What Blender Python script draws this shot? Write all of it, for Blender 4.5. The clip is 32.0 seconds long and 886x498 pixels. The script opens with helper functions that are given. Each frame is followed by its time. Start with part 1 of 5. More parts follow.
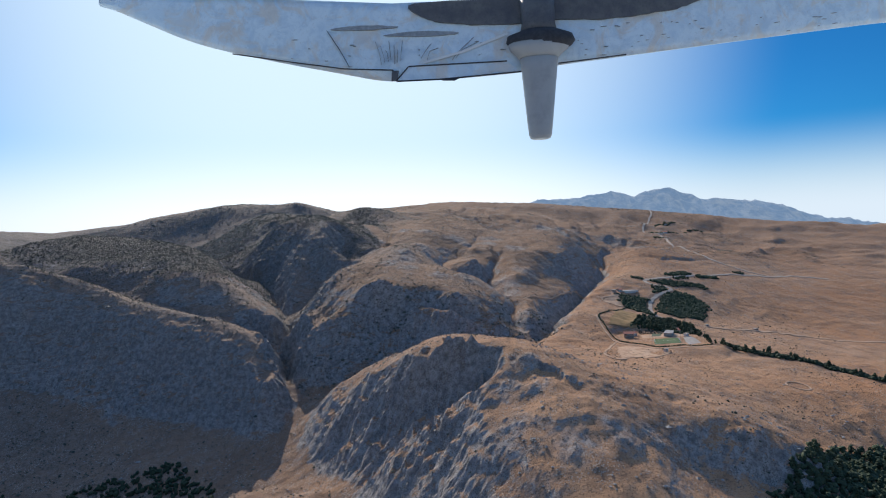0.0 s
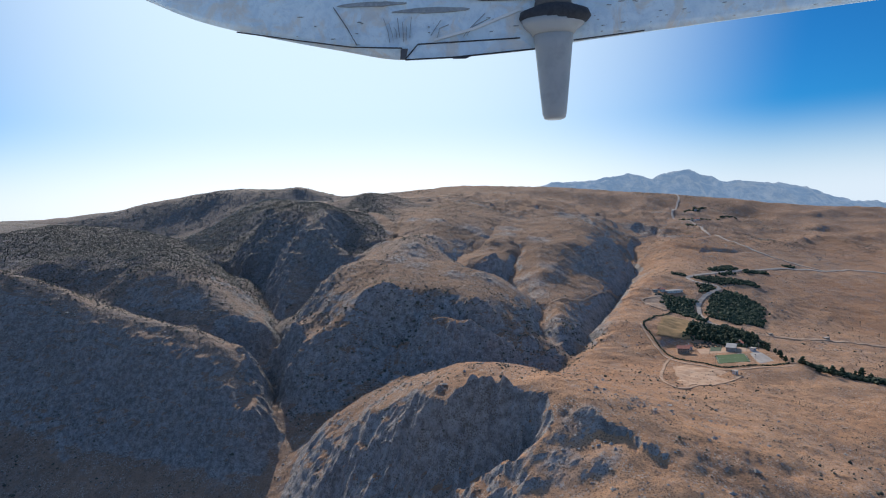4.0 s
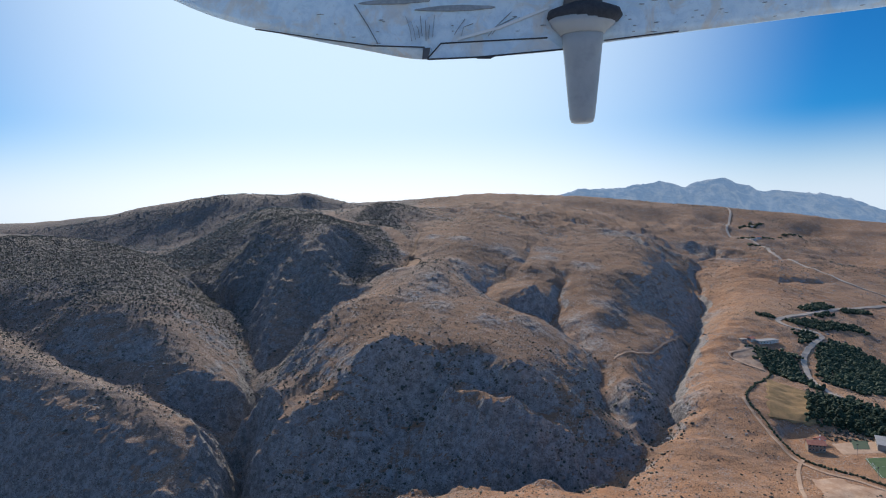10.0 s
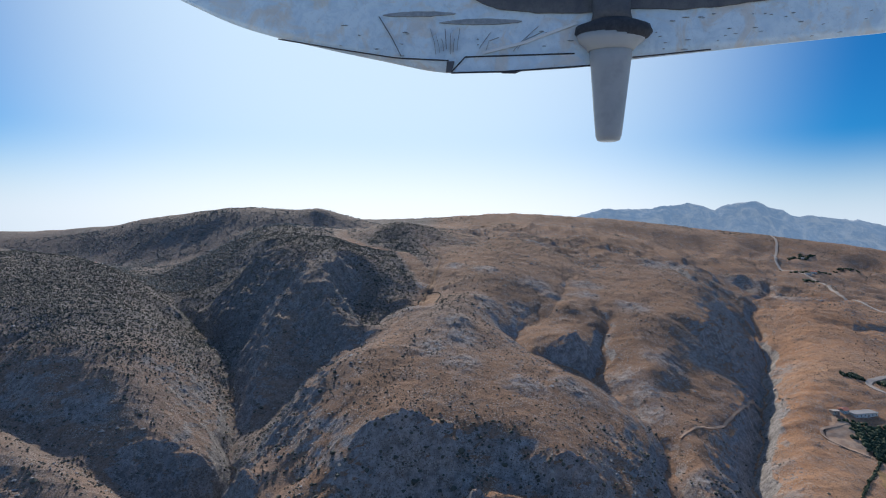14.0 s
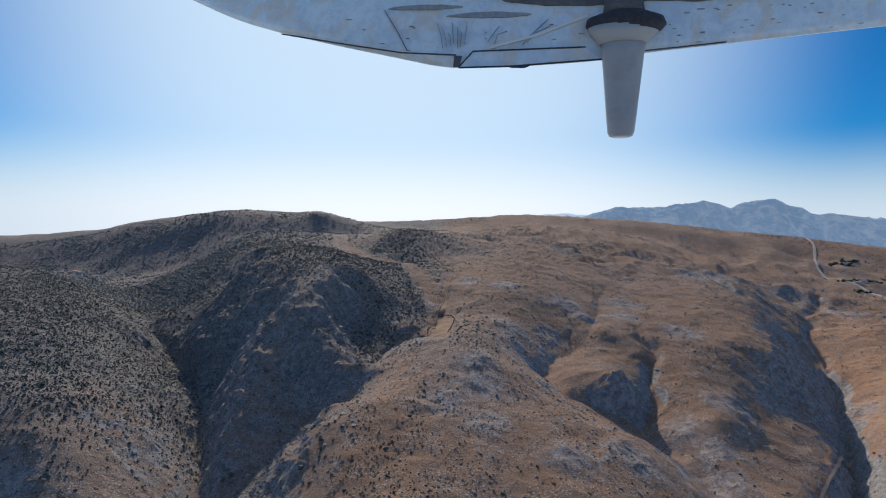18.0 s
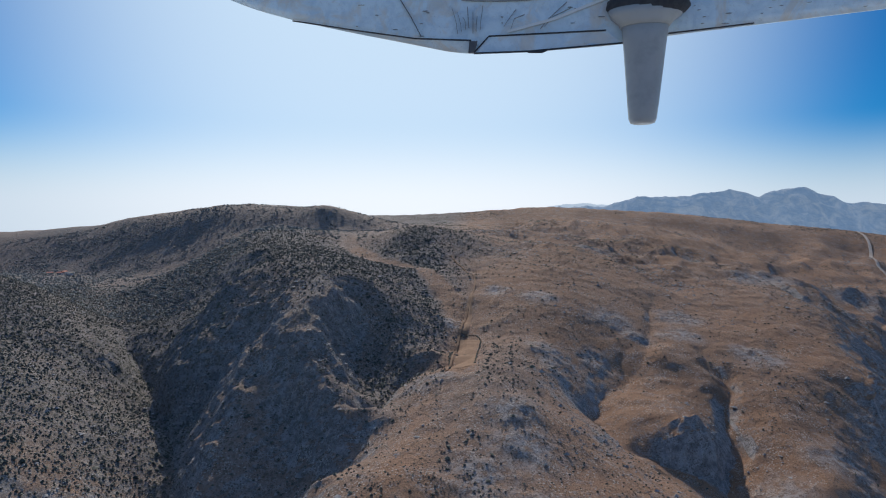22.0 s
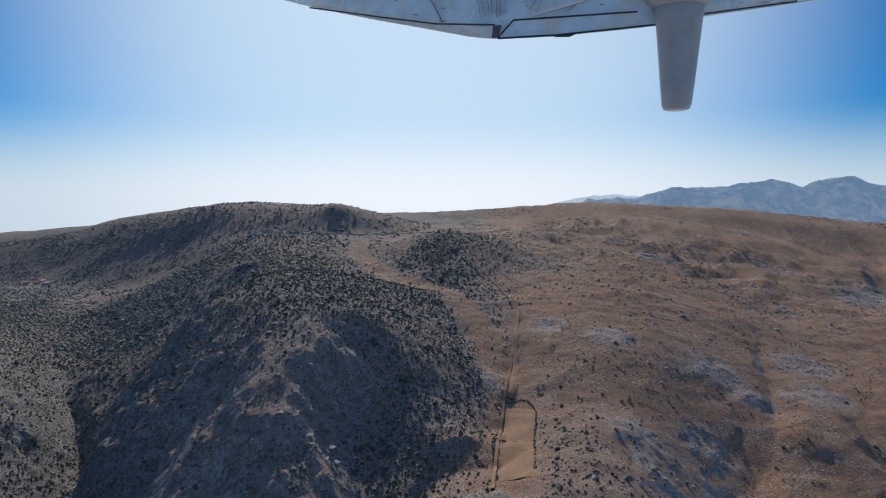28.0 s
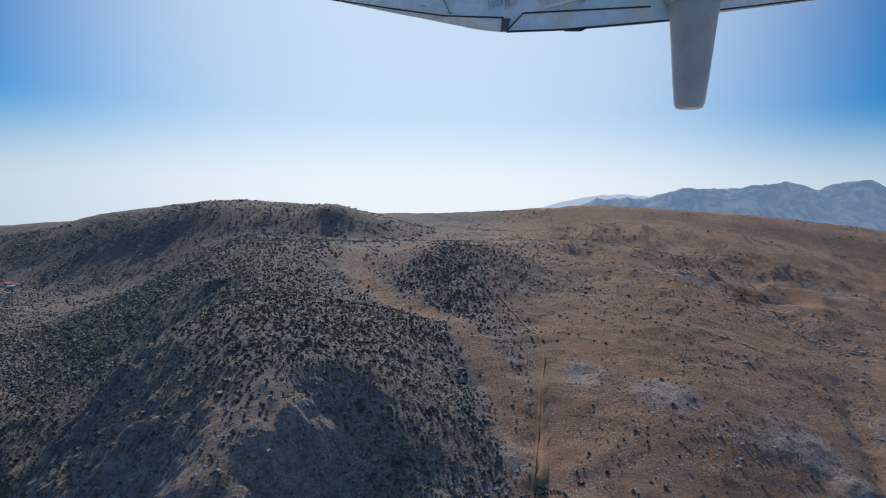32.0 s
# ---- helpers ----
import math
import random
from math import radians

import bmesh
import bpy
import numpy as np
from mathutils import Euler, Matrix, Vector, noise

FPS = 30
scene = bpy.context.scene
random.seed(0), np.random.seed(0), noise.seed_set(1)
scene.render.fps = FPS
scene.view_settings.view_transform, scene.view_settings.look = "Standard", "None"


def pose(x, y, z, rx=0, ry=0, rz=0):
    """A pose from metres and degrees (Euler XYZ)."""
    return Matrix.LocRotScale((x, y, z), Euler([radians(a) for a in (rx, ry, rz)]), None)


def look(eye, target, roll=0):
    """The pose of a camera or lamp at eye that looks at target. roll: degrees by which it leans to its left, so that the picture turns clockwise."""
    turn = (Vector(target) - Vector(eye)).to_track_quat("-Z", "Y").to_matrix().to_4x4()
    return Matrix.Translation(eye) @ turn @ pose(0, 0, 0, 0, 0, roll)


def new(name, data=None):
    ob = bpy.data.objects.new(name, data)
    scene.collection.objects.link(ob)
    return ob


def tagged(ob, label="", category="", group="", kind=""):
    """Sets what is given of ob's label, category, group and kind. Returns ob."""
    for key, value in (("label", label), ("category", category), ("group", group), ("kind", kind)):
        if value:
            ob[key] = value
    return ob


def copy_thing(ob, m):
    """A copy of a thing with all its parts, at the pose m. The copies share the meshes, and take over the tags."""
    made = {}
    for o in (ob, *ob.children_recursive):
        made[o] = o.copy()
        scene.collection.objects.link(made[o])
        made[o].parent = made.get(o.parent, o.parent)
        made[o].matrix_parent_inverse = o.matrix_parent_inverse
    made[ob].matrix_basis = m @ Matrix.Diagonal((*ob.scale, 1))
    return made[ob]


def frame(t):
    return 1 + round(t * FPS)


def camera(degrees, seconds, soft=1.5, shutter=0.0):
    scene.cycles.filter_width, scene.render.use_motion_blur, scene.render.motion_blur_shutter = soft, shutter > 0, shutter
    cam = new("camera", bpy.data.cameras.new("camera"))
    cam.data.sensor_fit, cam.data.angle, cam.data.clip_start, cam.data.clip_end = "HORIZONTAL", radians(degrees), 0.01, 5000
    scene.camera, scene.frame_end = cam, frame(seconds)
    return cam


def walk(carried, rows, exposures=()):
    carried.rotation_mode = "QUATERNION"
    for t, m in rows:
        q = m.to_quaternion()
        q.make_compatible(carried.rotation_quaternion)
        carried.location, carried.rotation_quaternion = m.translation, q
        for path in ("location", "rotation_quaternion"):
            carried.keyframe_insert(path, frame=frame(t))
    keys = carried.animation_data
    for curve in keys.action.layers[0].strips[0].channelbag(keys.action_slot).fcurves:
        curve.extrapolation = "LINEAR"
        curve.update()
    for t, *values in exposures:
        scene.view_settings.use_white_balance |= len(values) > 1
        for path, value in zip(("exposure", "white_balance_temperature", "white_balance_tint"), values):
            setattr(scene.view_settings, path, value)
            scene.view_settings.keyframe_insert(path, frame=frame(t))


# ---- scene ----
cam = camera(72, 32.0, 1.1)
PATH = [
    (0, pose(0.00, 0.00, 300.00, 87.436, 1.798, -0.203)),
    (0.5, pose(-0.86, 15.44, 301.32, 87.298, 2.049, 0.639)),
    (1, pose(-1.73, 30.88, 302.64, 87.165, 1.370, 1.233)),
    (1.5, pose(-2.59, 46.32, 303.94, 87.103, 0.568, 1.467)),
    (2, pose(-3.46, 61.76, 305.22, 87.056, 0.846, 1.236)),
    (2.5, pose(-4.32, 77.20, 306.47, 86.813, 1.953, 0.916)),
    (3, pose(-5.18, 92.64, 307.70, 86.499, 2.799, 0.809)),
    (3.5, pose(-6.02, 108.07, 308.91, 86.110, 2.583, 0.782)),
    (5.5, pose(-9.23, 169.46, 313.57, 85.419, -0.599, 0.786)),
    (6, pose(-10.18, 184.47, 314.97, 85.408, -0.531, 1.210)),
    (6.5, pose(-11.16, 199.42, 316.42, 85.474, -0.290, 1.676)),
    (7, pose(-12.17, 214.28, 317.92, 85.362, -0.511, 2.080)),
    (7.5, pose(-13.21, 229.03, 319.48, 85.550, -0.224, 2.251)),
    (8, pose(-14.28, 243.67, 321.09, 86.106, 0.476, 2.194)),
    (8.5, pose(-15.40, 258.16, 322.75, 86.259, 0.817, 2.070)),
    (9, pose(-16.56, 272.49, 324.47, 86.384, 0.611, 2.024)),
    (9.5, pose(-17.79, 286.65, 326.21, 86.397, 1.065, 2.134)),
    (10, pose(-19.07, 300.65, 327.99, 86.102, 0.855, 2.490)),
    (10.5, pose(-20.42, 314.51, 329.78, 86.322, 0.242, 2.898)),
    (11, pose(-21.82, 328.25, 331.58, 86.424, -0.048, 3.060)),
    (11.5, pose(-23.27, 341.89, 333.39, 86.268, -0.551, 3.113)),
    (12, pose(-24.77, 355.45, 335.19, 86.346, -0.152, 3.419)),
    (12.5, pose(-26.32, 368.96, 336.98, 86.590, 0.036, 3.848)),
    (13, pose(-27.90, 382.44, 338.76, 86.704, -0.295, 4.207)),
    (13.5, pose(-29.52, 395.91, 340.54, 87.061, -0.515, 4.328)),
    (14, pose(-31.18, 409.39, 342.31, 87.418, -0.743, 4.234)),
    (14.5, pose(-32.87, 422.85, 344.06, 87.601, -1.327, 4.097)),
    (15, pose(-34.59, 436.30, 345.81, 87.883, -1.433, 4.196)),
    (15.5, pose(-36.35, 449.71, 347.54, 87.686, -1.016, 4.457)),
    (17.5, pose(-44.14, 502.47, 354.00, 87.368, 0.345, 4.991)),
    (18, pose(-46.12, 515.32, 355.34, 87.124, -0.590, 4.845)),
    (18.5, pose(-48.09, 528.12, 356.63, 86.628, -1.268, 4.789)),
    (19, pose(-50.06, 540.87, 357.89, 86.529, -1.351, 4.908)),
    (19.5, pose(-52.01, 553.57, 359.09, 86.571, -0.681, 5.269)),
    (20, pose(-53.95, 566.22, 360.25, 86.492, 0.141, 5.838)),
    (20.5, pose(-55.91, 578.82, 361.36, 86.527, 0.966, 6.305)),
    (21, pose(-57.89, 591.37, 362.44, 86.228, 0.793, 6.403)),
    (21.5, pose(-59.89, 603.87, 363.50, 86.263, 0.316, 6.354)),
    (22, pose(-61.92, 616.34, 364.53, 86.113, -0.302, 6.196)),
    (22.5, pose(-63.98, 628.77, 365.55, 85.764, -0.710, 6.089)),
    (23, pose(-66.05, 641.17, 366.56, 85.832, -0.166, 6.252)),
    (23.5, pose(-68.14, 653.56, 367.55, 85.915, 0.969, 6.714)),
    (24, pose(-70.24, 665.95, 368.51, 85.680, 1.033, 7.252)),
    (24.5, pose(-72.37, 678.34, 369.45, 85.304, -0.260, 7.553)),
    (25, pose(-74.50, 690.73, 370.37, 84.948, -1.812, 7.539)),
    (25.5, pose(-76.62, 703.12, 371.28, 84.961, -1.856, 7.454)),
    (27.5, pose(-84.85, 752.17, 375.07, 84.953, 0.494, 8.215)),
    (28, pose(-86.87, 763.83, 376.25, 85.229, 0.042, 8.209)),
    (28.5, pose(-88.89, 775.39, 377.46, 85.132, 0.171, 7.975)),
    (29, pose(-90.93, 786.82, 378.71, 85.339, 0.183, 7.681)),
    (29.5, pose(-92.99, 798.13, 380.00, 85.187, -0.234, 7.574)),
    (30, pose(-95.09, 809.32, 381.31, 85.362, -0.774, 7.800)),
    (30.5, pose(-97.21, 820.39, 382.66, 85.143, -1.765, 8.254)),
    (31, pose(-99.35, 831.39, 384.02, 84.960, -3.244, 8.556)),
    (31.5, pose(-101.50, 842.33, 385.39, 84.929, -2.820, 8.646)),
    (32, pose(-103.65, 853.25, 386.78, 84.755, -1.004, 8.554)),
]
walk(cam, PATH, [(0, 0.03, 6220, 10), (10, -0.05, 6060, 10), (18, -0.2, 6060, 10), (32, -0.32, 6020, 10)])

# ---- sky and sun ----
SUN_UP, SUN_SIDE = 31.0, -16.0
world = bpy.data.worlds.new("world")
scene.world = world
world.use_nodes = True
wn = world.node_tree
sky = wn.nodes.new("ShaderNodeTexSky")
sky.sky_type, sky.sun_disc = "NISHITA", False
sky.sun_elevation, sky.sun_rotation = radians(SUN_UP), radians(SUN_SIDE)
sky.altitude, sky.air_density, sky.dust_density, sky.ozone_density = 1200, 1.0, 0.55, 2.2
coord = wn.nodes.new("ShaderNodeTexCoord")
part_z = wn.nodes.new("ShaderNodeSeparateXYZ")
ramp = wn.nodes.new("ShaderNodeValToRGB")
haze = wn.nodes.new("ShaderNodeMix")
haze.data_type = "RGBA"
wn.links.new(coord.outputs["Generated"], part_z.inputs[0])
wn.links.new(part_z.outputs[2], ramp.inputs[0])
ramp.color_ramp.elements[0].position, ramp.color_ramp.elements[0].color = 0.0, (0.97, 0.97, 0.97, 1)
ramp.color_ramp.elements[1].position, ramp.color_ramp.elements[1].color = 0.14, (0, 0, 0, 1)
ramp.color_ramp.interpolation = "EASE"
wn.links.new(ramp.outputs[0], haze.inputs["Factor"])
deep = wn.nodes.new("ShaderNodeMix")
deep.data_type, deep.blend_type = "RGBA", "MULTIPLY"
deep.inputs["Factor"].default_value = 1.0
wn.links.new(sky.outputs[0], deep.inputs["A"])
# deep blue above the horizon, paler and brighter towards the zenith
lift, tint = wn.nodes.new("ShaderNodeMapRange"), wn.nodes.new("ShaderNodeMix")
tint.data_type = "RGBA"
lift.inputs["From Min"].default_value, lift.inputs["From Max"].default_value = 0.4, 0.8
tint.inputs["A"].default_value, tint.inputs["B"].default_value = (0.12, 0.58, 0.97, 1), (3.0, 2.95, 2.9, 1)
wn.links.new(part_z.outputs[2], lift.inputs["Value"])
wn.links.new(lift.outputs[0], tint.inputs["Factor"])
wn.links.new(tint.outputs["Result"], deep.inputs["B"])
# pale glare of dusty air round the sun, drawn out towards the horizon, where the haze is brightest below the sun
glare, near_sun = wn.nodes.new("ShaderNodeMix"), wn.nodes.new("ShaderNodeMix")
flatten, unit, toward = (wn.nodes.new("ShaderNodeVectorMath") for _ in range(3))
glow = wn.nodes.new("ShaderNodeValToRGB")
glare.data_type = near_sun.data_type = "RGBA"
flatten.operation, unit.operation, toward.operation = "MULTIPLY", "NORMALIZE", "DOT_PRODUCT"
flatten.inputs[1].default_value = (1, 1, 0.55)
toward.inputs[1].default_value = Vector((math.sin(radians(SUN_SIDE + 6)), math.cos(radians(SUN_SIDE + 6)), 0.55 * math.tan(radians(SUN_UP - 1)))).normalized()
wn.links.new(coord.outputs["Generated"], flatten.inputs[0])
wn.links.new(flatten.outputs[0], unit.inputs[0])
wn.links.new(unit.outputs[0], toward.inputs[0])
wn.links.new(toward.outputs["Value"], glow.inputs[0])
glow.color_ramp.interpolation = "EASE"
glow.color_ramp.elements[0].position, glow.color_ramp.elements[0].color = 0.755, (0, 0, 0, 1)
glow.color_ramp.elements[1].position, glow.color_ramp.elements[1].color = 1.0, (0.86, 0.86, 0.86, 1)
for socket, value in (("A", (9.0, 10.0, 10.8, 1)), ("B", (14.2, 14.2, 14.1, 1))):
    near_sun.inputs[socket].default_value = value
wn.links.new(glow.outputs[0], near_sun.inputs["Factor"])
wn.links.new(glow.outputs[0], glare.inputs["Factor"])
wn.links.new(deep.outputs["Result"], glare.inputs["A"])
glare.inputs["B"].default_value = (10.1, 11.8, 12.9, 1)
wn.links.new(glare.outputs["Result"], haze.inputs["A"])
wn.links.new(near_sun.outputs["Result"], haze.inputs["B"])
wn.links.new(haze.outputs["Result"], wn.nodes["Background"].inputs[0])
wn.nodes["Background"].inputs[1].default_value = 0.085

sun = new("sun", bpy.data.lights.new("sun", "SUN"))
sun.data.energy, sun.data.angle, sun.data.color = 4.3, radians(0.5), (1.0, 0.88, 0.73)
a, e = radians(SUN_SIDE), radians(SUN_UP)
sun.matrix_world = look((2000 * math.sin(a) * math.cos(e), 2000 * math.cos(a) * math.cos(e), 2000 * math.sin(e)), (0, 0, 0))


# ---- materials ----
class Nodes:
    """A small writer of node materials."""

    def __init__(self, name, rough=0.9):
        self.mat = bpy.data.materials.new(name)
        self.mat.use_nodes = True
        self.t = self.mat.node_tree
        self.bsdf = self.t.nodes["Principled BSDF"]
        self.bsdf.inputs["Roughness"].default_value = rough
        self.bsdf.inputs["Specular IOR Level"].default_value = 0.25
        self.geo = self.t.nodes.new("ShaderNodeNewGeometry")
        self.tex = self.t.nodes.new("ShaderNodeTexCoord")

    def put(self, socket, value):
        if isinstance(value, bpy.types.NodeSocket):
            self.t.links.new(value, socket)
        else:
            socket.default_value = value

    def where(self, local=False):
        return self.tex.outputs["Object"] if local else self.geo.outputs["Position"]

    def noise(self, size, detail=6.0, rough=0.6, local=False, warp=0.0):
        n = self.t.nodes.new("ShaderNodeTexNoise")
        n.inputs["Scale"].default_value, n.inputs["Detail"].default_value, n.inputs["Roughness"].default_value = 1.0 / size, detail, rough
        n.inputs["Distortion"].default_value = warp
        self.t.links.new(self.where(local), n.inputs["Vector"])
        return n.outputs["Fac"]

    def cells(self, size, local=False, feature="F1"):
        n = self.t.nodes.new("ShaderNodeTexVoronoi")
        n.feature = feature
        n.inputs["Scale"].default_value = 1.0 / size
        self.t.links.new(self.where(local), n.inputs["Vector"])
        return n.outputs["Distance"]

    def ramp(self, value, lo, hi, a=0.0, b=1.0):
        n = self.t.nodes.new("ShaderNodeMapRange")
        n.interpolation_type = "SMOOTHSTEP"
        for k, v in zip(("Value", "From Min", "From Max", "To Min", "To Max"), (value, lo, hi, a, b)):
            self.put(n.inputs[k], v)
        return n.outputs[0]

    def math(self, op, a, b=0.0):
        n = self.t.nodes.new("ShaderNodeMath")
        n.operation = op
        self.put(n.inputs[0], a)
        self.put(n.inputs[1], b)
        return n.outputs[0]

    def mix(self, fac, a, b):
        n = self.t.nodes.new("ShaderNodeMix")
        n.data_type = "RGBA"
        for k, v in (("Factor", fac), ("A", a if isinstance(a, bpy.types.NodeSocket) else (*a, 1)), ("B", b if isinstance(b, bpy.types.NodeSocket) else (*b, 1))):
            self.put(n.inputs[k], v)
        return n.outputs["Result"]

    def attr(self, name):
        n = self.t.nodes.new("ShaderNodeAttribute")
        n.attribute_name = name
        return n.outputs["Fac"]

    def upward(self):
        n = self.t.nodes.new("ShaderNodeSeparateXYZ")
        self.t.links.new(self.geo.outputs["Normal"], n.inputs[0])
        return n.outputs[2]

    def random(self):
        return self.t.nodes.new("ShaderNodeObjectInfo").outputs["Random"]

    def island(self):
        return self.geo.outputs["Random Per Island"]

    def done(self, colour, bump=None, strength=0.5, distance=0.3):
        self.put(self.bsdf.inputs["Base Color"], colour if isinstance(colour, bpy.types.NodeSocket) else (*colour, 1))
        if bump is not None:
            b = self.t.nodes.new("ShaderNodeBump")
            b.inputs["Strength"].default_value, b.inputs["Distance"].default_value = strength, distance
            self.t.links.new(bump, b.inputs["Height"])
            self.t.links.new(b.outputs[0], self.bsdf.inputs["Normal"])
        return self.mat


def ground_material():
    n = Nodes("stony_ground", 0.95)
    wide, mid, fine, grit = n.noise(260, 5), n.noise(38, 6, 0.65, warp=0.4), n.noise(5, 6, 0.72), n.noise(1.2, 4, 0.75)
    # orange earth on the plateau, grey-brown earth on the hills
    orange = n.mix(n.ramp(wide, 0.35, 0.65), (0.43, 0.208, 0.096), (0.50, 0.28, 0.15))
    brown = n.mix(n.ramp(wide, 0.35, 0.65), (0.265, 0.145, 0.079), (0.335, 0.195, 0.115))
    soil = n.mix(n.attr("orange"), brown, orange)
    soil = n.mix(n.ramp(mid, 0.42, 0.68, 0, 0.7), soil, (0.245, 0.138, 0.082))
    soil = n.mix(n.ramp(n.noise(90, 4, 0.6, warp=1.0), 0.58, 0.76, 0, 0.45), soil, (0.33, 0.205, 0.125))
    soil = n.mix(n.ramp(n.noise(11, 5, 0.7, warp=0.6), 0.5, 0.68, 0, 0.5), soil, (0.19, 0.12, 0.083))
    stone = n.mix(n.ramp(fine, 0.34, 0.66), (0.185, 0.168, 0.155), (0.40, 0.365, 0.335))
    stone = n.mix(n.ramp(mid, 0.5, 0.75, 0, 0.5), stone, (0.27, 0.22, 0.18))
    steep = n.ramp(n.math("ADD", n.upward(), n.math("MULTIPLY", n.math("SUBTRACT", mid, 0.5), 0.5)), 0.88, 0.70)
    outcrop = n.math("MULTIPLY", n.ramp(n.noise(17, 8, 0.75, warp=0.8), 0.48, 0.58), n.ramp(n.noise(2.0, 5, 0.75), 0.42, 0.58, 0.0, 1.0))
    bare = n.math("MAXIMUM", n.math("MULTIPLY", n.attr("rock"), n.ramp(fine, 0.36, 0.56, 0.25, 0.85)), n.math("MULTIPLY", n.attr("scrub"), n.ramp(fine, 0.3, 0.62, 0.4, 0.9)))
    stony = n.math("MAXIMUM", n.math("MAXIMUM", steep, bare), n.math("MULTIPLY", outcrop, n.math("MULTIPLY", n.attr("stony"), 0.55)))
    colour = n.mix(stony, soil, stone)
    colour = n.mix(n.math("MULTIPLY", n.attr("scrub"), n.ramp(n.noise(24, 6, 0.7), 0.3, 0.7, 0.4, 0.85)), colour, (0.125, 0.12, 0.112))
    # low thorny scrub, in tufts
    tufts = n.ramp(n.math("ADD", n.cells(2.6), n.math("MULTIPLY", n.noise(14, 4), 0.9)), 0.86, 0.68)
    colour = n.mix(n.math("MULTIPLY", tufts, n.attr("scrub")), colour, (0.095, 0.09, 0.065))
    tiny = n.ramp(n.math("ADD", n.cells(1.2), n.math("MULTIPLY", n.noise(9, 4), 0.8)), 0.78, 0.66)
    colour = n.mix(n.math("MULTIPLY", tiny, 0.6), colour, (0.105, 0.078, 0.052))
    # strewn stones
    specks = n.math("MULTIPLY", n.ramp(n.cells(1.5), 0.42, 0.24), n.ramp(n.noise(19, 6, 0.75), 0.46, 0.58))
    colour = n.mix(n.math("MULTIPLY", specks, n.ramp(n.attr("scrub"), 0.3, 0.9, 0.65, 0.35)), colour, (0.46, 0.41, 0.35))
    rough = n.math("ADD", fine, n.math("MULTIPLY", grit, 0.55))
    return n.done(colour, rough, 0.9, 1.5)


def plain_material(name, a, b, size=3.0, rough=0.8, local=False, bump=0.2, distance=0.05):
    n = Nodes(name, rough)
    f = n.noise(size, 6, 0.65, local)
    g = n.noise(size * 0.15, 4, 0.6, local)
    c = n.mix(n.ramp(f, 0.3, 0.7), a, b)
    c = n.mix(n.ramp(g, 0.45, 0.75, 0, 0.35), c, tuple(v * 0.6 for v in a))
    return n.done(c, g, bump, distance)


def leaf_material(name, a, b):
    n = Nodes(name, 0.75)
    c = n.mix(n.island(), a, b)
    c = n.mix(n.math("MULTIPLY", n.random(), 0.45), c, tuple(v * 0.55 for v in a))
    return n.done(c, n.noise(0.5, 3), 0.4, 0.1)


M_GROUND = ground_material()
M_SCRUB = leaf_material("scrub_leaves", (0.062, 0.066, 0.05), (0.135, 0.132, 0.10))
# Leaf colour lightened and greyed to imitate haze over the far slopes.
M_HAZED = leaf_material("haze_paled_scrub", (0.125, 0.135, 0.12), (0.19, 0.195, 0.175))
M_PINE = leaf_material("pine_needles", (0.028, 0.048, 0.026), (0.06, 0.085, 0.042))
M_BARK = plain_material("bark", (0.10, 0.075, 0.055), (0.16, 0.12, 0.09), 0.5, 0.95)
M_STONE = leaf_material("limestone_boulders", (0.25, 0.235, 0.215), (0.44, 0.41, 0.38))
M_ROAD = plain_material("worn_asphalt", (0.40, 0.325, 0.26), (0.48, 0.40, 0.325), 9, 0.9)
M_DIRT = plain_material("pale_dirt", (0.42, 0.27, 0.17), (0.52, 0.36, 0.25), 8, 0.95)
M_SPOIL = plain_material("orange_spoil", (0.42, 0.25, 0.15), (0.58, 0.40, 0.27), 7, 0.95, bump=0.6, distance=0.5)
M_TURF = plain_material("turf", (0.075, 0.12, 0.05), (0.11, 0.155, 0.07), 12, 0.9)
M_COURT = plain_material("court_paint", (0.07, 0.10, 0.06), (0.10, 0.12, 0.075), 6, 0.8)
M_CONCRETE = plain_material("concrete", (0.36, 0.31, 0.26), (0.46, 0.40, 0.34), 6, 0.85)
M_PLASTER = plain_material("white_plaster", (0.66, 0.62, 0.57), (0.78, 0.75, 0.70), 4, 0.85)
M_TILES = plain_material("red_roof_tiles", (0.46, 0.17, 0.11), (0.56, 0.24, 0.16), 2.5, 0.8)
M_TIN = plain_material("grey_sheet_roof", (0.26, 0.25, 0.24), (0.36, 0.345, 0.33), 5, 0.75)
M_DARK = plain_material("dark_glass", (0.02, 0.022, 0.025), (0.04, 0.042, 0.045), 2, 0.15)
M_LINE = plain_material("white_line_paint", (0.7, 0.7, 0.68), (0.8, 0.8, 0.78), 2, 0.8)
M_OCHRE = plain_material("ochre_plaster", (0.34, 0.25, 0.18), (0.44, 0.34, 0.25), 4, 0.85)
M_MEADOW = plain_material("dry_meadow", (0.36, 0.22, 0.10), (0.20, 0.135, 0.06), 9, 0.95)
M_TILLED = plain_material("tilled_soil", (0.24, 0.14, 0.08), (0.31, 0.19, 0.11), 14, 0.95)
M_WOOD = plain_material("timber", (0.22, 0.15, 0.10), (0.32, 0.22, 0.15), 1.5, 0.85)

# ---- the lie of the land: crests, gorges and shelves as lines of (x, y, height) ----
LINES = []


def line(*points, step=28.0):
    """A crest, a gorge floor or the edge of a shelf: heights along a bent line."""
    p = np.array(points, float)
    for a, b in zip(p[:-1], p[1:]):
        n = max(1, int(np.hypot(*(b - a)[:2]) / step))
        LINES.extend(a + (b - a) * k / n for k in range(n))
    LINES.append(p[-1])


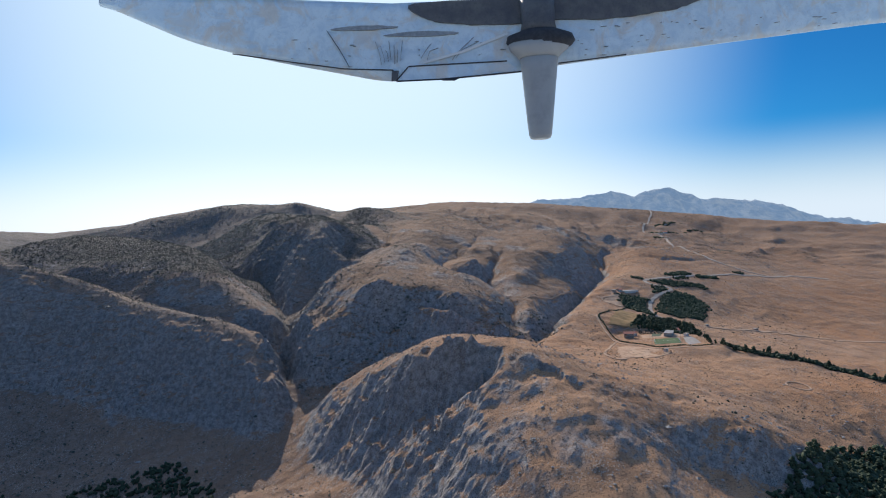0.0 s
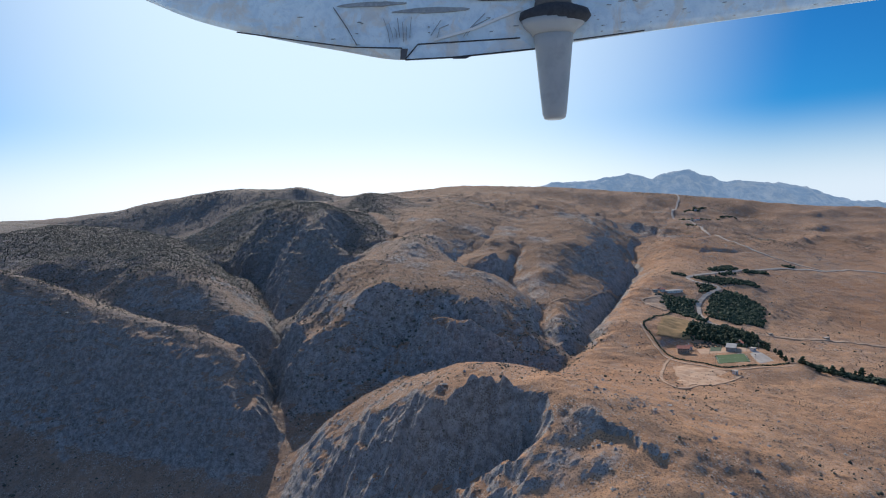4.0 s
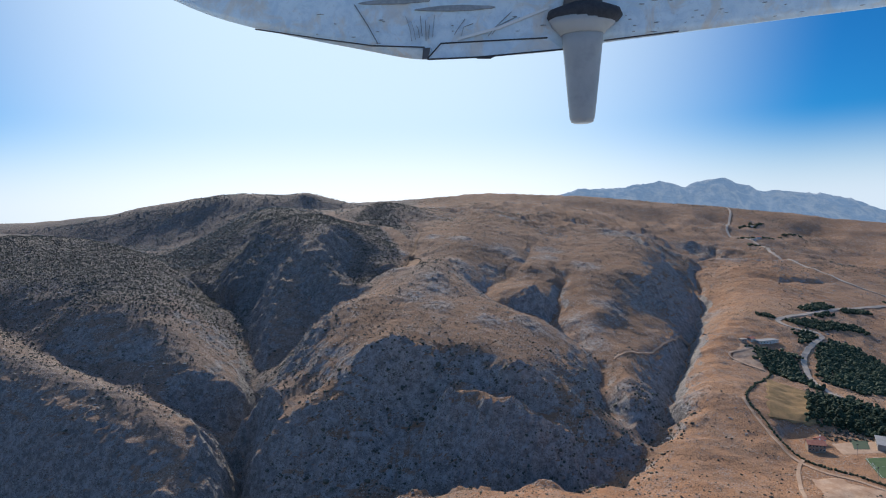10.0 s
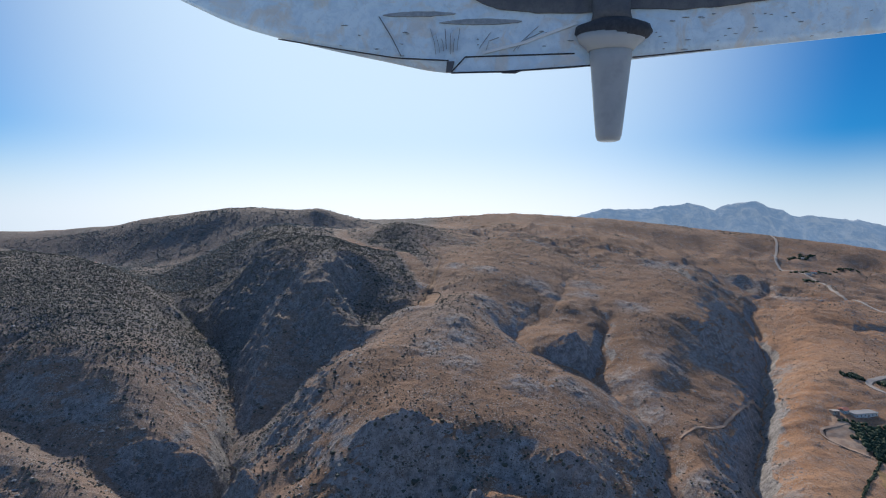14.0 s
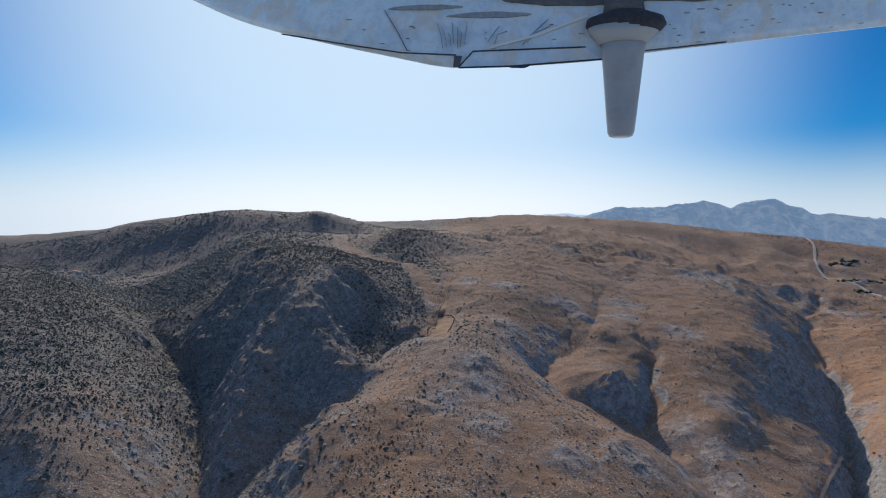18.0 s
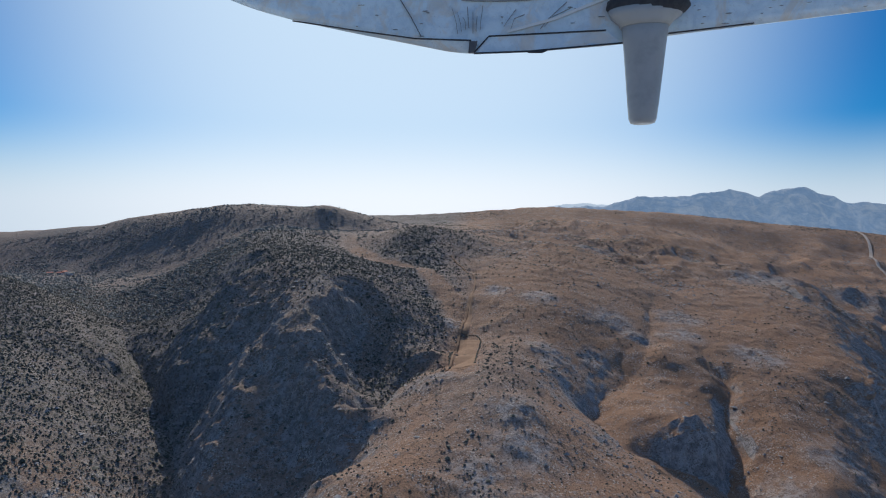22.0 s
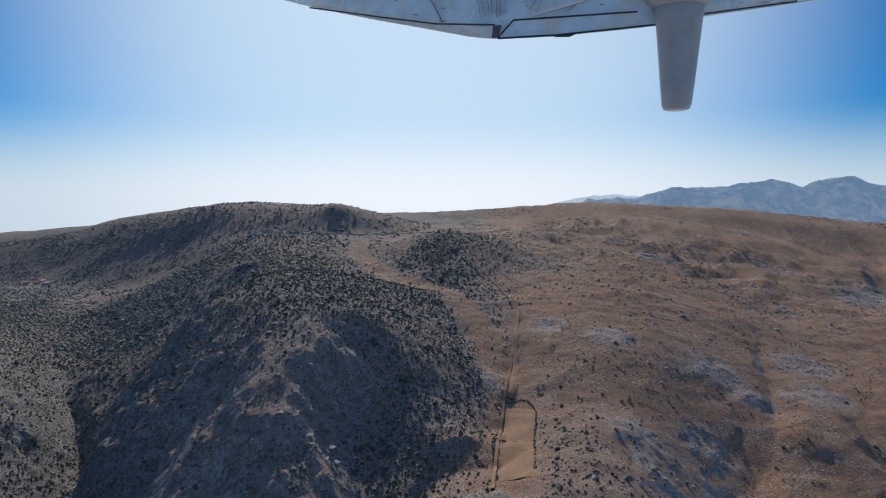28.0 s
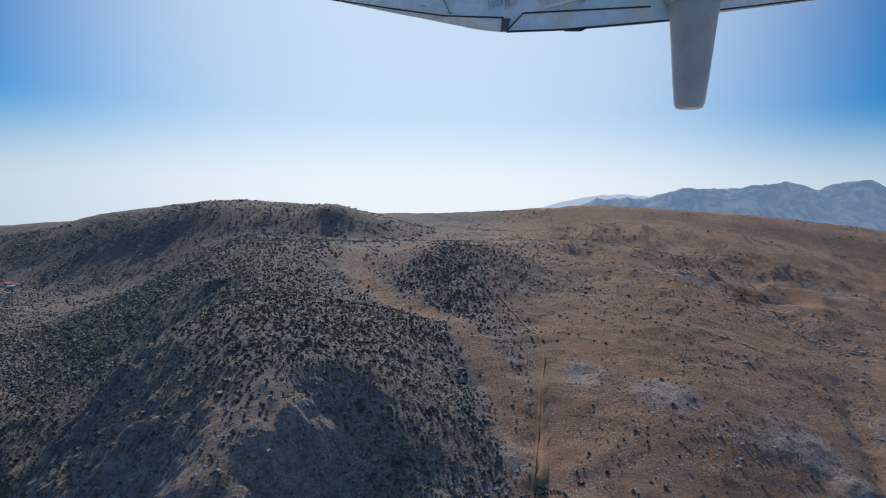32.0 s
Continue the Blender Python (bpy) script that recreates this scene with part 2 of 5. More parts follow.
# main gorge, from its mouth up to its head
line((-620, 300, 26), (-420, 400, 32), (-300, 480, 42), (-205, 555, 62), (-165, 630, 97), (-180, 692, 118), (-190, 735, 124), (-203, 783, 145), (-206, 812, 163),
     (-221, 845, 171), (-250, 930, 182), (-300, 1010, 209), (-366, 1098, 212), (-405, 1145, 222), (-462, 1200, 240), (-540, 1330, 244), (-660, 1460, 246), (-840, 1600, 243),
     (-1150, 1640, 238), step=20)
# crest of the near left wall and its foot
line((-1100, 820, 290), (-750, 860, 280), (-561, 839, 254), (-478, 828, 230), (-416, 796, 208), (-356, 768, 201), (-290, 745, 191), (-255, 735, 183), (-226, 722, 170),
     (-206, 711, 154), step=14)
line((-268, 726, 183), (-242, 698, 166), (-213, 672, 146), (-186, 650, 134), (-162, 634, 117))
line((-900, 720, 160), (-640, 735, 150), (-560, 735, 140), (-470, 722, 124), (-400, 690, 110), (-330, 668, 100), (-270, 656, 98), (-226, 640, 97))
line((-620, 520, 56), (-363, 528, 48), (-294, 572, 62), (-225, 610, 80))
# gully behind it, the second hill's shoulder and its crest
line((-640, 930, 238), (-540, 890, 226), (-440, 845, 209), (-350, 800, 194), (-285, 768, 183), (-238, 780, 160), (-206, 790, 147), step=18)
line((-560, 935, 250), (-432, 902, 237), (-371, 862, 236), (-307, 842, 222), (-250, 800, 193), (-222, 800, 173), step=18)
line((-325, 891, 233), (-285, 865, 210), (-257, 852, 194), step=20)
line((-1300, 1450, 285), (-900, 1340, 290), (-661, 1230, 289), (-468, 1053, 262), (-385, 985, 250), (-310, 930, 216), (-252, 880, 186))
line((-620, 1222, 286), (-536, 1177, 279), (-450, 1112, 263), (-398, 1080, 241))
# dark mountain: spine, and the strip of flat land along its other foot
line((-144, 948, 231), (-160, 926, 211), (-178, 898, 194), (-200, 868, 180), step=18)
line((-230, 905, 194), (-233, 945, 220), (-227, 982, 246), (-217, 1010, 266), (-206, 1034, 288), (-206, 1060, 299), (-207, 1110, 309), (-213, 1160, 315), (-238, 1205, 319), (-258, 1240, 317), (-310, 1310, 315),
     (-370, 1390, 323), (-430, 1490, 335), (-480, 1590, 324), (-512, 1650, 322), step=20)
line((-236, 970, 230), (-252, 1008, 236), (-264, 1040, 246), step=20)
line((-146, 982, 238), (-144, 1000, 240), (-128, 1040, 245), (-108, 1075, 253), (-98, 1105, 260), (-114, 1181, 278), (-150, 1260, 296), (-215, 1325, 301), (-278, 1420, 311),
     (-305, 1520, 322))
line((-210, 1160, 314), (-180, 1132, 302), (-155, 1108, 281), (-132, 1082, 264), (-120, 1056, 259))
line((-140, 1190, 280), (-160, 1265, 299))
line((-128, 968, 241), (-120, 990, 250), (-110, 1015, 254), (-100, 1035, 250))
line((-202, 1018, 281), (-186, 996, 265), (-170, 980, 254), (-152, 968, 246), (-137, 958, 242), step=16)
line((-186, 924, 200), (-190, 950, 213), (-197, 980, 236), (-203, 1003, 260), step=18)
line((-302, 1032, 212), (-320, 1055, 233), (-300, 1078, 258), (-297, 1112, 282), (-300, 1148, 303), (-290, 1195, 317), step=18)
line((-295, 1250, 313), (-345, 1290, 311), (-385, 1340, 312))
line((-249, 1067, 270), (-271, 1052, 245), (-278, 1020, 212), step=20)
line((-146, 990, 235), (-162, 1012, 239), (-173, 1040, 250), (-182, 1072, 268), (-190, 1108, 293))
line((-352, 1098, 220), (-341, 1122, 247), (-333, 1140, 269), (-325, 1170, 284), (-310, 1215, 306), (-285, 1240, 315), step=18)
line((-425, 1192, 239), (-392, 1205, 249), (-372, 1242, 272), (-350, 1300, 305), step=18)
# skyline ridge behind
line((-1500, 1900, 290), (-1300, 1880, 301), (-1140, 1860, 300), (-1040, 1850, 308), (-950, 1850, 321), (-880, 1850, 340), (-845, 1850, 345), (-740, 1800, 350), (-640, 1740, 353),
     (-560, 1740, 358), (-454, 1720, 357), (-402, 1720, 367), (-350, 1745, 352), (-310, 1800, 341))
line((-1150, 1670, 236), (-840, 1610, 240), (-700, 1580, 248), (-600, 1560, 262), (-545, 1575, 285))
line((-470, 1640, 316), (-420, 1640, 320), (-360, 1655, 320), (-315, 1700, 322))
# big shaded cliff: rim, rib on its left, foot
line((-136, 943, 239), (-127, 926, 236), (-133, 910, 235), (-142, 890, 232), (-146, 858, 233), (-145, 832, 222), (-124, 803, 221), (-90, 778, 226), (-55, 780, 217), (-20, 770, 206), (14, 757, 207), (40, 770, 196), (60, 798, 192), (62, 840, 199),
     (50, 900, 215))
line((-124, 792, 218), (-150, 781, 197), (-178, 761, 179), (-199, 770, 162), (-216, 788, 148), step=14)
line((-128, 780, 207), (-143, 757, 185), (-166, 726, 163))
line((-163, 656, 112), (-112, 668, 119), (-60, 676, 122), (0, 674, 127), (55, 688, 133), (100, 734, 138), (142, 790, 144))
line((-108, 624, 134), (-87, 648, 143), (-57, 652, 153), (-20, 650, 158), (20, 652, 160), (60, 664, 157), (100, 692, 153))
line((-135, 738, 187), (-110, 745, 195), (-79, 742, 172), (-48, 738, 170), (-40, 730, 180), (-28, 733, 195), (7, 724, 195), (30, 699, 175), (58, 724, 160), step=18)
line((-44, 762, 196), (-16, 749, 186), (4, 736, 179), (30, 738, 176), (58, 760, 182), step=18)
# brown hills: crest, gullies, second crest
line((-85, 764, 221), (-92, 830, 228), (-73, 884, 239), (-52, 948, 256), (-60, 1000, 262), (-40, 1090, 262), (-23, 1183, 285), (-16, 1272, 299), (28, 1453, 305),
     (-20, 1563, 316))
line((97, 746, 153), (92, 790, 160), (95, 828, 171), (100, 858, 180), (90, 905, 188), (76, 945, 194), (66, 973, 199), (8, 985, 222), (-9, 1022, 230), (20, 1090, 239), (48, 1130, 252), (74, 1200, 266),
     (84, 1260, 279))
line((129, 881, 186), (123, 852, 183), (117, 822, 178), (111, 792, 171), (104, 766, 158), step=16)
line((108, 916, 193), (150, 905, 182), (170, 926, 178), (194, 966, 182), (217, 1008, 187), step=20)
line((72, 992, 203), (84, 1015, 213), (92, 1045, 225), (100, 1085, 237))
line((48, 1002, 233), (58, 1060, 235), (60, 1110, 253))
line((118, 965, 211), (118, 1058, 235), (190, 1098, 243), (150, 1180, 257), (115, 1290, 275), (120, 1400, 285), (211, 1528, 285),
     (237, 1600, 284), (115, 1640, 304))
line((-268, 1440, 317), (-232, 1442, 330), (-193, 1450, 339), (-152, 1442, 336), (-112, 1432, 325), (-78, 1420, 309))
line((-180, 1330, 309), (-185, 1372, 320), (-190, 1415, 334), (-193, 1450, 339), (-205, 1510, 333), (-218, 1570, 328))
line((-98, 1290, 292), (-70, 1350, 302), (-60, 1440, 304))
# side gorge between the hills and the plateau: floor and both rims
line((142, 790, 143), (155, 840, 154), (184, 902, 158), (216, 965, 165), (240, 1025, 169), (270, 1083, 176), (302, 1160, 186), (318, 1205, 197), (390, 1400, 228), (460, 1700, 260))
line((146, 960, 195), (172, 1018, 206), (206, 1098, 238), (232, 1200, 250), (300, 1380, 261))
line((112, 716, 150), (166, 800, 168), (196, 862, 175), (240, 960, 184), (298, 1060, 192), (356, 1165, 206), (430, 1330, 232))
# plateau with the compound
line((150, 702, 153), (200, 715, 152), (227, 738, 153), (262, 700, 153), (300, 668, 147), (340, 640, 144))
line((203, 794, 168), (281, 836, 160), (256, 900, 170), (295, 959, 181), (350, 974, 177))
line((375, 653, 140), (426, 589, 128), (500, 540, 118), (640, 480, 100))
line((447, 932, 142), (560, 900, 118), (700, 860, 100), (900, 820, 90))
line((470, 1150, 190), (620, 1200, 178), (738, 1311, 183), (900, 1250, 165), (1300, 1300, 150))
line((464, 1860, 282), (571, 1579, 235), (640, 1500, 222), (815, 1827, 232))
line((260, 560, 147), (315, 534, 139), (400, 480, 124), (520, 400, 105))
# near rocky butte: crest, foot of its cliff, hollow on its far side
line((-40, 476, 146), (-24, 462, 160), (-4, 450, 168), (14, 446, 180), (22, 436, 186), step=14)
line((70, 250, 130), (95, 346, 172), (62, 385, 187), (60, 417, 199), (52, 459, 207), (21, 485, 199), (3, 517, 201), (-10, 550, 195), (-50, 560, 171), (-82, 598, 143),
     (-112, 628, 118))
line((-20, 250, 85), (-10, 330, 118), (-45, 405, 111), (-72, 450, 101), (-98, 500, 96), (-116, 548, 95), (-146, 592, 89), step=20)
line((-70, 550, 160), (-42, 512, 165), (-26, 489, 177), (-16, 466, 172), (3, 436, 174), (20, 421, 182), step=18)
line((47, 436, 202), (30, 431, 200), (25, 456, 203), (11, 473, 205), (-14, 486, 189), step=18)
line((60, 325, 160), (26, 368, 165), (6, 385, 151), (-8, 398, 144))
line((110, 420, 185), (120, 500, 179), (100, 580, 171), (60, 640, 163), (15, 640, 165))
line((142, 385, 166), (190, 392, 159), (240, 400, 142))
line((150, 366, 147), (195, 370, 130), (245, 376, 122))
line((180, 320, 128), (271, 420, 117), (337, 450, 112), (420, 420, 106))
line((-105, 470, 92), (-180, 420, 70))
line((-330, 1900, 328), (-138, 1950, 334), (50, 1960, 340), (255, 1960, 329), (480, 1900, 302), step=60)
line((1900, 1750, 160), (2300, 1850, 150), (3000, 1900, 120), step=60)
line((-560, 2090, 334), (-450, 2095, 337), (-318, 2100, 342), (-145, 2110, 354), (-20, 2120, 367), (60, 2120, 369), (198, 2120, 360), (365, 2110, 351), (531, 2090, 331),
     (695, 2050, 318), (856, 2010, 298), (1123, 1980, 266), (1430, 1900, 240), (1900, 1850, 192), step=60)
line((900, 1600, 208), (1050, 1640, 214), (1250, 1680, 212), (1500, 1680, 198), step=60)
line((950, 1800, 240), (1150, 1800, 244), (1400, 1790, 226), (1700, 1780, 195), step=60)
# land that nobody sees, and the far country
for far in ((0, 120, 90), (-400, 100, 65), (400, 150, 90), (0, -300, 80), (-900, 0, 120), (900, 100, 80), (-1500, 500, 240), (-2600, 1500, 190), (1800, 1000, 110), (2600, 300, 90),
            (-2600, 3000, 150), (3300, 2200, 90), (-2000, 4800, 200), (-1400, 2400, 215), (-800, 2100, 290), (-800, 2600, 230), (-300, 2350, 240), (300, 2350, 240), (800, 2350, 200), (1400, 2350, 140), (2600, 3000, 90), (700, 3600, 150), (0, 3600, 170), (3400, 4600, 80), (1500, 4800, 120)):
    line(far)
LINES = np.array(LINES)
apart = np.ones(len(LINES), bool)
for k in range(1, len(LINES)):
    # where lines meet, the first one counts
    apart[k] = np.all(np.hypot(*(LINES[:k][apart[:k]][:, :2] - LINES[k, :2]).T) > 11)
LINES = LINES[apart]


def fit_surface(pts):
    """Weights of a surface that creases along the lines."""
    n = len(pts)
    d = np.hypot(pts[:, None, 0] - pts[None, :, 0], pts[:, None, 1] - pts[None, :, 1])
    a = np.zeros((n + 3, n + 3))
    a[:n, :n] = -np.sqrt(d * d + 9.0) - np.eye(n) * 0.6
    a[:n, n], a[:n, n + 1:] = 1, pts[:, :2] / 1000
    a[n:, :n] = a[:n, n:].T
    return np.linalg.solve(a, np.concatenate([pts[:, 2], np.zeros(3)]))


WEIGHTS = fit_surface(LINES)


def smooth_height(x, y):
    x, y = np.asarray(x, float).ravel(), np.asarray(y, float).ravel()
    out, n = np.empty(len(x)), len(LINES)
    for k in range(0, len(x), 20000):
        d2 = (x[k:k + 20000, None] - LINES[None, :, 0]) ** 2 + (y[k:k + 20000, None] - LINES[None, :, 1]) ** 2
        out[k:k + 20000] = -np.sqrt(d2 + 9.0) @ WEIGHTS[:n] + WEIGHTS[n] + x[k:k + 20000] / 1000 * WEIGHTS[n + 1] + y[k:k + 20000] / 1000 * WEIGHTS[n + 2]
    return out


LATTICE = np.random.RandomState(7).rand(256, 256) * 2 - 1


def bumps(x, y):
    """Smooth random bumps between -1 and 1, about one unit wide."""
    ix, iy = np.floor(x).astype(int), np.floor(y).astype(int)
    fx, fy = x - ix, y - iy
    fx, fy = fx * fx * (3 - 2 * fx), fy * fy * (3 - 2 * fy)
    g = lambda i, j: LATTICE[i % 256, j % 256]
    return (g(ix, iy) * (1 - fx) + g(ix + 1, iy) * fx) * (1 - fy) + (g(ix, iy + 1) * (1 - fx) + g(ix + 1, iy + 1) * fx) * fy


def turned(x, y, size, a):
    c, s = math.cos(a), math.sin(a)
    return (c * x - s * y) / size + 17.3 * a, (s * x + c * y) / size - 9.1 * a


def crags(x, y, size, octaves=3, gain=0.5):
    """Sharp-edged roughness, from rounded tops to narrow clefts."""
    out, amp = np.zeros_like(x), 1.0
    for k in range(octaves):
        out += amp * (1 - 2 * np.abs(bumps(*turned(x, y, size / 2.1 ** k, 0.7 + 1.3 * k))))
        amp *= gain
    return out


# the compound and its playing field lie on levelled ground: x, y, reach, height
LEVELLED = ((262, 712, 42, 153.0), (228, 742, 16, 152.6), (300, 690, 20, 150.5))


def flatness(x, y):
    keep = np.ones_like(x)
    for cx, cy, reach, _ in LEVELLED:
        d = np.hypot(x - cx, y - cy) / reach
        keep *= np.clip(d - 0.75, 0, 1)
    return np.clip(keep, 0, 1)


# narrow water-cut clefts: depth, half width, then the places they pass
CLEFTS = (
    (4.5, 9, (97, 746), (92, 790), (95, 828), (100, 858), (90, 905), (76, 945), (66, 973), (30, 980), (8, 985), (-9, 1022), (10, 1060), (42, 1096)),
    (2.5, 7, (10, 1060), (42, 1096), (58, 1140), (72, 1195), (86, 1260)),
    (5.5, 7, (66, 973), (80, 1008), (92, 1045), (102, 1092), (96, 1140)),
    (11, 8, (142, 790), (155, 840), (184, 902), (216, 965), (240, 1025), (270, 1083), (302, 1160), (318, 1205), (302, 1270), (275, 1350), (250, 1480), (225, 1620), (205, 1720)),
    (7, 8, (318, 1205), (345, 1300), (395, 1410), (450, 1496), (520, 1600)),
    (8, 8, (-180, 692), (-203, 783), (-206, 812), (-221, 845), (-250, 930), (-300, 1010), (-366, 1098), (-405, 1145), (-462, 1200)),
    (6, 6, (-150, 970), (-146, 995), (-138, 1020), (-130, 1048)),
    (6, 6, (-300, 1012), (-284, 1035), (-268, 1065), (-262, 1100)),
    (3, 9, (380, 1250), (440, 1230), (520, 1250), (600, 1330)),
    (4, 10, (430, 1330), (520, 1420), (640, 1470), (760, 1560)),
)


def cut(x, y):
    """How deep the clefts lie at each place."""
    out = np.zeros_like(x)
    wx, wy = x + 5 * bumps(*turned(x, y, 22, 0.2)), y + 5 * bumps(*turned(x, y, 22, 1.9))
    for depth, wide, *way in CLEFTS:
        for k in range(len(way) - 1):
            (ax, ay), (bx, by) = way[k:k + 2]
            t = np.clip(((wx - ax) * (bx - ax) + (wy - ay) * (by - ay)) / ((bx - ax) ** 2 + (by - ay) ** 2), 0, 1)
            near = np.hypot(wx - ax - t * (bx - ax), wy - ay - t * (by - ay))
            fade = 1 - t if k == len(way) - 2 else 1
            out = np.maximum(out, fade * depth * np.clip(1 - near / (wide * 1.6), 0, 1) ** 1.3)
    return out


# fluted limestone knobs that break through the soil: x, y, reach
OUTCROPS = ((54, 424, 8), (42, 404, 8), (63, 402, 6), (38, 362, 9), (72, 338, 10), (100, 352, 9), (124, 364, 8), (148, 372, 7),
            (-52, 912, 16), (-75, 890, 15), (-62, 942, 14), (-50, 866, 13), (-3, 846, 14), (40, 869, 14), (90, 962, 15), (104, 935, 14), (138, 992, 16), (187, 1036, 18), (100, 900, 14),
            (-30, 1070, 13), (-32, 1050, 9), (30, 1165, 16), (8, 1095, 12), (-34, 1183, 15), (-109, 1123, 10), (83, 1151, 15), (95, 1195, 16), (44, 1144, 12), (-73, 1204, 13), (54, 1499, 24),
            (115, 809, 13), (111, 779, 12), (179, 869, 12), (156, 808, 14), (289, 1097, 20), (135, 1120, 16), (416, 1508, 32), (442, 1436, 26), (299, 1486, 28), (-112, 990, 13), (240, 1410, 24))


def rocky(x, y):
    """How much bare rock stands out at each place."""
    out = np.zeros_like(x)
    wx, wy = x + 6 * bumps(*turned(x, y, 14, 0.4)), y + 6 * bumps(*turned(x, y, 14, 2.4))
    for cx_, cy_, reach in OUTCROPS:
        out = np.maximum(out, np.clip(1.0 - np.hypot((wx - cx_) / reach, (wy - cy_) / reach) / 1.7, 0, 1))
    return np.clip(out * 1.5, 0, 1)


# brow of the near butte: x, y and the drop of the cliff below it; and the spur that closes its hollow
BROW = ((-76, 524, 5), (-57, 516, 9), (-28, 489, 17), (-12, 477, 22), (2, 471, 27), (14, 464, 29), (28, 456, 29), (45, 442, 20), (60, 428, 4))
SPUR = ((47, 440), (40, 418), (26, 411), (13, 412), (3, 405), (-14, 412))


def beside(x, y, way):
    """Distance to a bent line, the side on which a place lies (positive to its right), and how far along it is."""
    gap, side, share = np.full(x.shape, 1e9), np.zeros(x.shape), np.zeros(x.shape)
    for k in range(len(way) - 1):
        (ax, ay), (bx, by) = way[k][:2], way[k + 1][:2]
        t = np.clip(((x - ax) * (bx - ax) + (y - ay) * (by - ay)) / ((bx - ax) ** 2 + (by - ay) ** 2), 0, 1)
        d = np.hypot(x - ax - t * (bx - ax), y - ay - t * (by - ay))
        closer = d < gap
        side = np.where(closer, np.sign((y - ay) * (bx - ax) - (x - ax) * (by - ay)) * -1, side)
        share = np.where(closer, k + t, share)
        gap = np.minimum(gap, d)
    return gap, side, share


def scarp(x, y):
    """The sharp drop below the brow of the butte."""
    out = np.zeros_like(x)
    box = (x > -140) & (x < 100) & (y > 360) & (y < 580)
    px_, py_ = x[box], y[box]
    wx = px_ + 2.6 * bumps(px_ / 6.5, py_ / 6.5) + 1.6 * bumps(px_ / 3.4 + 9, py_ / 3.4)
    wy = py_ + 2.6 * bumps(px_ / 6.5 + 40, py_ / 6.5) + 1.6 * bumps(px_ / 3.4 + 70, py_ / 3.4)
    gap, side, share = beside(wx, wy, BROW)
    drop_most = np.interp(share, np.arange(len(BROW)), [b[2] for b in BROW])
    fall = np.clip(gap / 12, 0, 1) ** 0.8 * np.clip(1 - (gap - 16) / 46, 0, 1)
    keep = np.clip((beside(wx, wy, SPUR)[0] - 2) / 15, 0, 1)
    out[box] = np.where(side > 0, drop_most * fall * keep, 0)
    return out


def flutes(x, y, down_x, down_y, size):
    """Ribs and grooves that run straight down the fall of the ground."""
    out, total = np.zeros_like(x), np.full_like(x, 1e-6)
    steep = np.hypot(down_x, down_y) + 1e-6
    for k in range(6):
        c, s = math.cos(k * math.pi / 6), math.sin(k * math.pi / 6)
        share = (np.abs(c * down_y - s * down_x) / steep) ** 10
        across, along_fall = (c * x + s * y) / size, (c * y - s * x) / (size * 4.5)
        across = across + 0.45 * bumps(x / (size * 3.2) + 5 * k, y / (size * 3.2))
        out += share * (1 - 2 * np.abs(bumps(across + 31 * k, along_fall + 17 * k)))
        total += share
    return out / total


def roughen(x, y, z, slope, down_x, down_y):
    """Adds clefts, ledges and hummocks, the more the steeper the ground."""
    rock = np.clip((slope - 0.42) / 0.5, 0, 1)
    near = np.clip(1.6 - np.hypot(x, y - 800) / 2500, 0.5, 1) * flatness(x, y)
    z = z + near * (2.6 * bumps(*turned(x, y, 120, 0.3)) + 1.2 * crags(x, y, 50, 3))
    z += near * (1.0 - rock) * (0.55 * bumps(*turned(x, y, 11, 1.1)) + 0.35 * bumps(*turned(x, y, 5, 2.1)))
    cliff = np.clip((slope - 0.75) / 0.4, 0, 1)
    z += near * (rock * (0.6 + 3.0 * cliff) * crags(x, y, 37, 2) + rock * (0.5 + 1.4 * cliff) * crags(x, y, 15, 3, 0.6) + rock * (0.35 + 0.8 * cliff) * crags(x + 31, y, 6.5, 2, 0.6))
    far = np.clip((y - 1230) / 250, 0, 1) * np.clip((2000 - y) / 120, 0, 1) * np.clip((x + 120) / 80, 0, 1)
    z += far * (10 * bumps(*turned(x, y, 170, 0.6)) + 6.5 * crags(x, y, 105, 3) + 2.2 * crags(x, y, 38, 2))
    z -= cut(x, y) + scarp(x, y)
    knob = rocky(x, y)
    z += knob * 0.6 * (0.8 + 0.9 * crags(x, y, 10, 3, 0.65) + 0.5 * crags(x + 7, y, 4.8, 2))
    rubble = np.exp(-((x - 110) / 110) ** 2 - ((y - 420) / 120) ** 2)
    z += rubble * (0.9 * crags(x, y, 17, 3, 0.55) + 0.4 * crags(x, y, 5.2, 2))
    butte = np.exp(-((x + 10) / 75) ** 4 - ((y - 475) / 85) ** 4) * np.clip((slope - 0.62) / 0.3, 0, 1)
    z += butte * (1.6 * crags(x + 11, y, 24, 3, 0.6) + 0.8 * crags(x, y + 5, 9, 2, 0.6))
    z += near * cliff * (3.4 * flutes(x, y, down_x, down_y, 19) + 1.7 * flutes(x + 60, y, down_x, down_y, 8)) + near * rock * 0.8 * flutes(x, y + 40, down_x, down_y, 12)
    z += butte * (3.2 * flutes(x + 20, y, down_x, down_y, 13) + 2.2 * flutes(x, y + 9, down_x, down_y, 6.5))
    ledge = z / 9 + 0.7 * bumps(*turned(x, y, 30, 0.9))
    step = ledge - np.floor(ledge)
    z += near * (0.25 + cliff) * rock * 2.4 * (np.clip(step * 2.6, 0, 1) - step)
    for cx, cy, reach, level in LEVELLED:
        d = np.clip(np.hypot(x - cx, y - cy) / reach - 0.75, 0, 1)
        z = level + (z - level) * d * d * (3 - 2 * d)
    return z


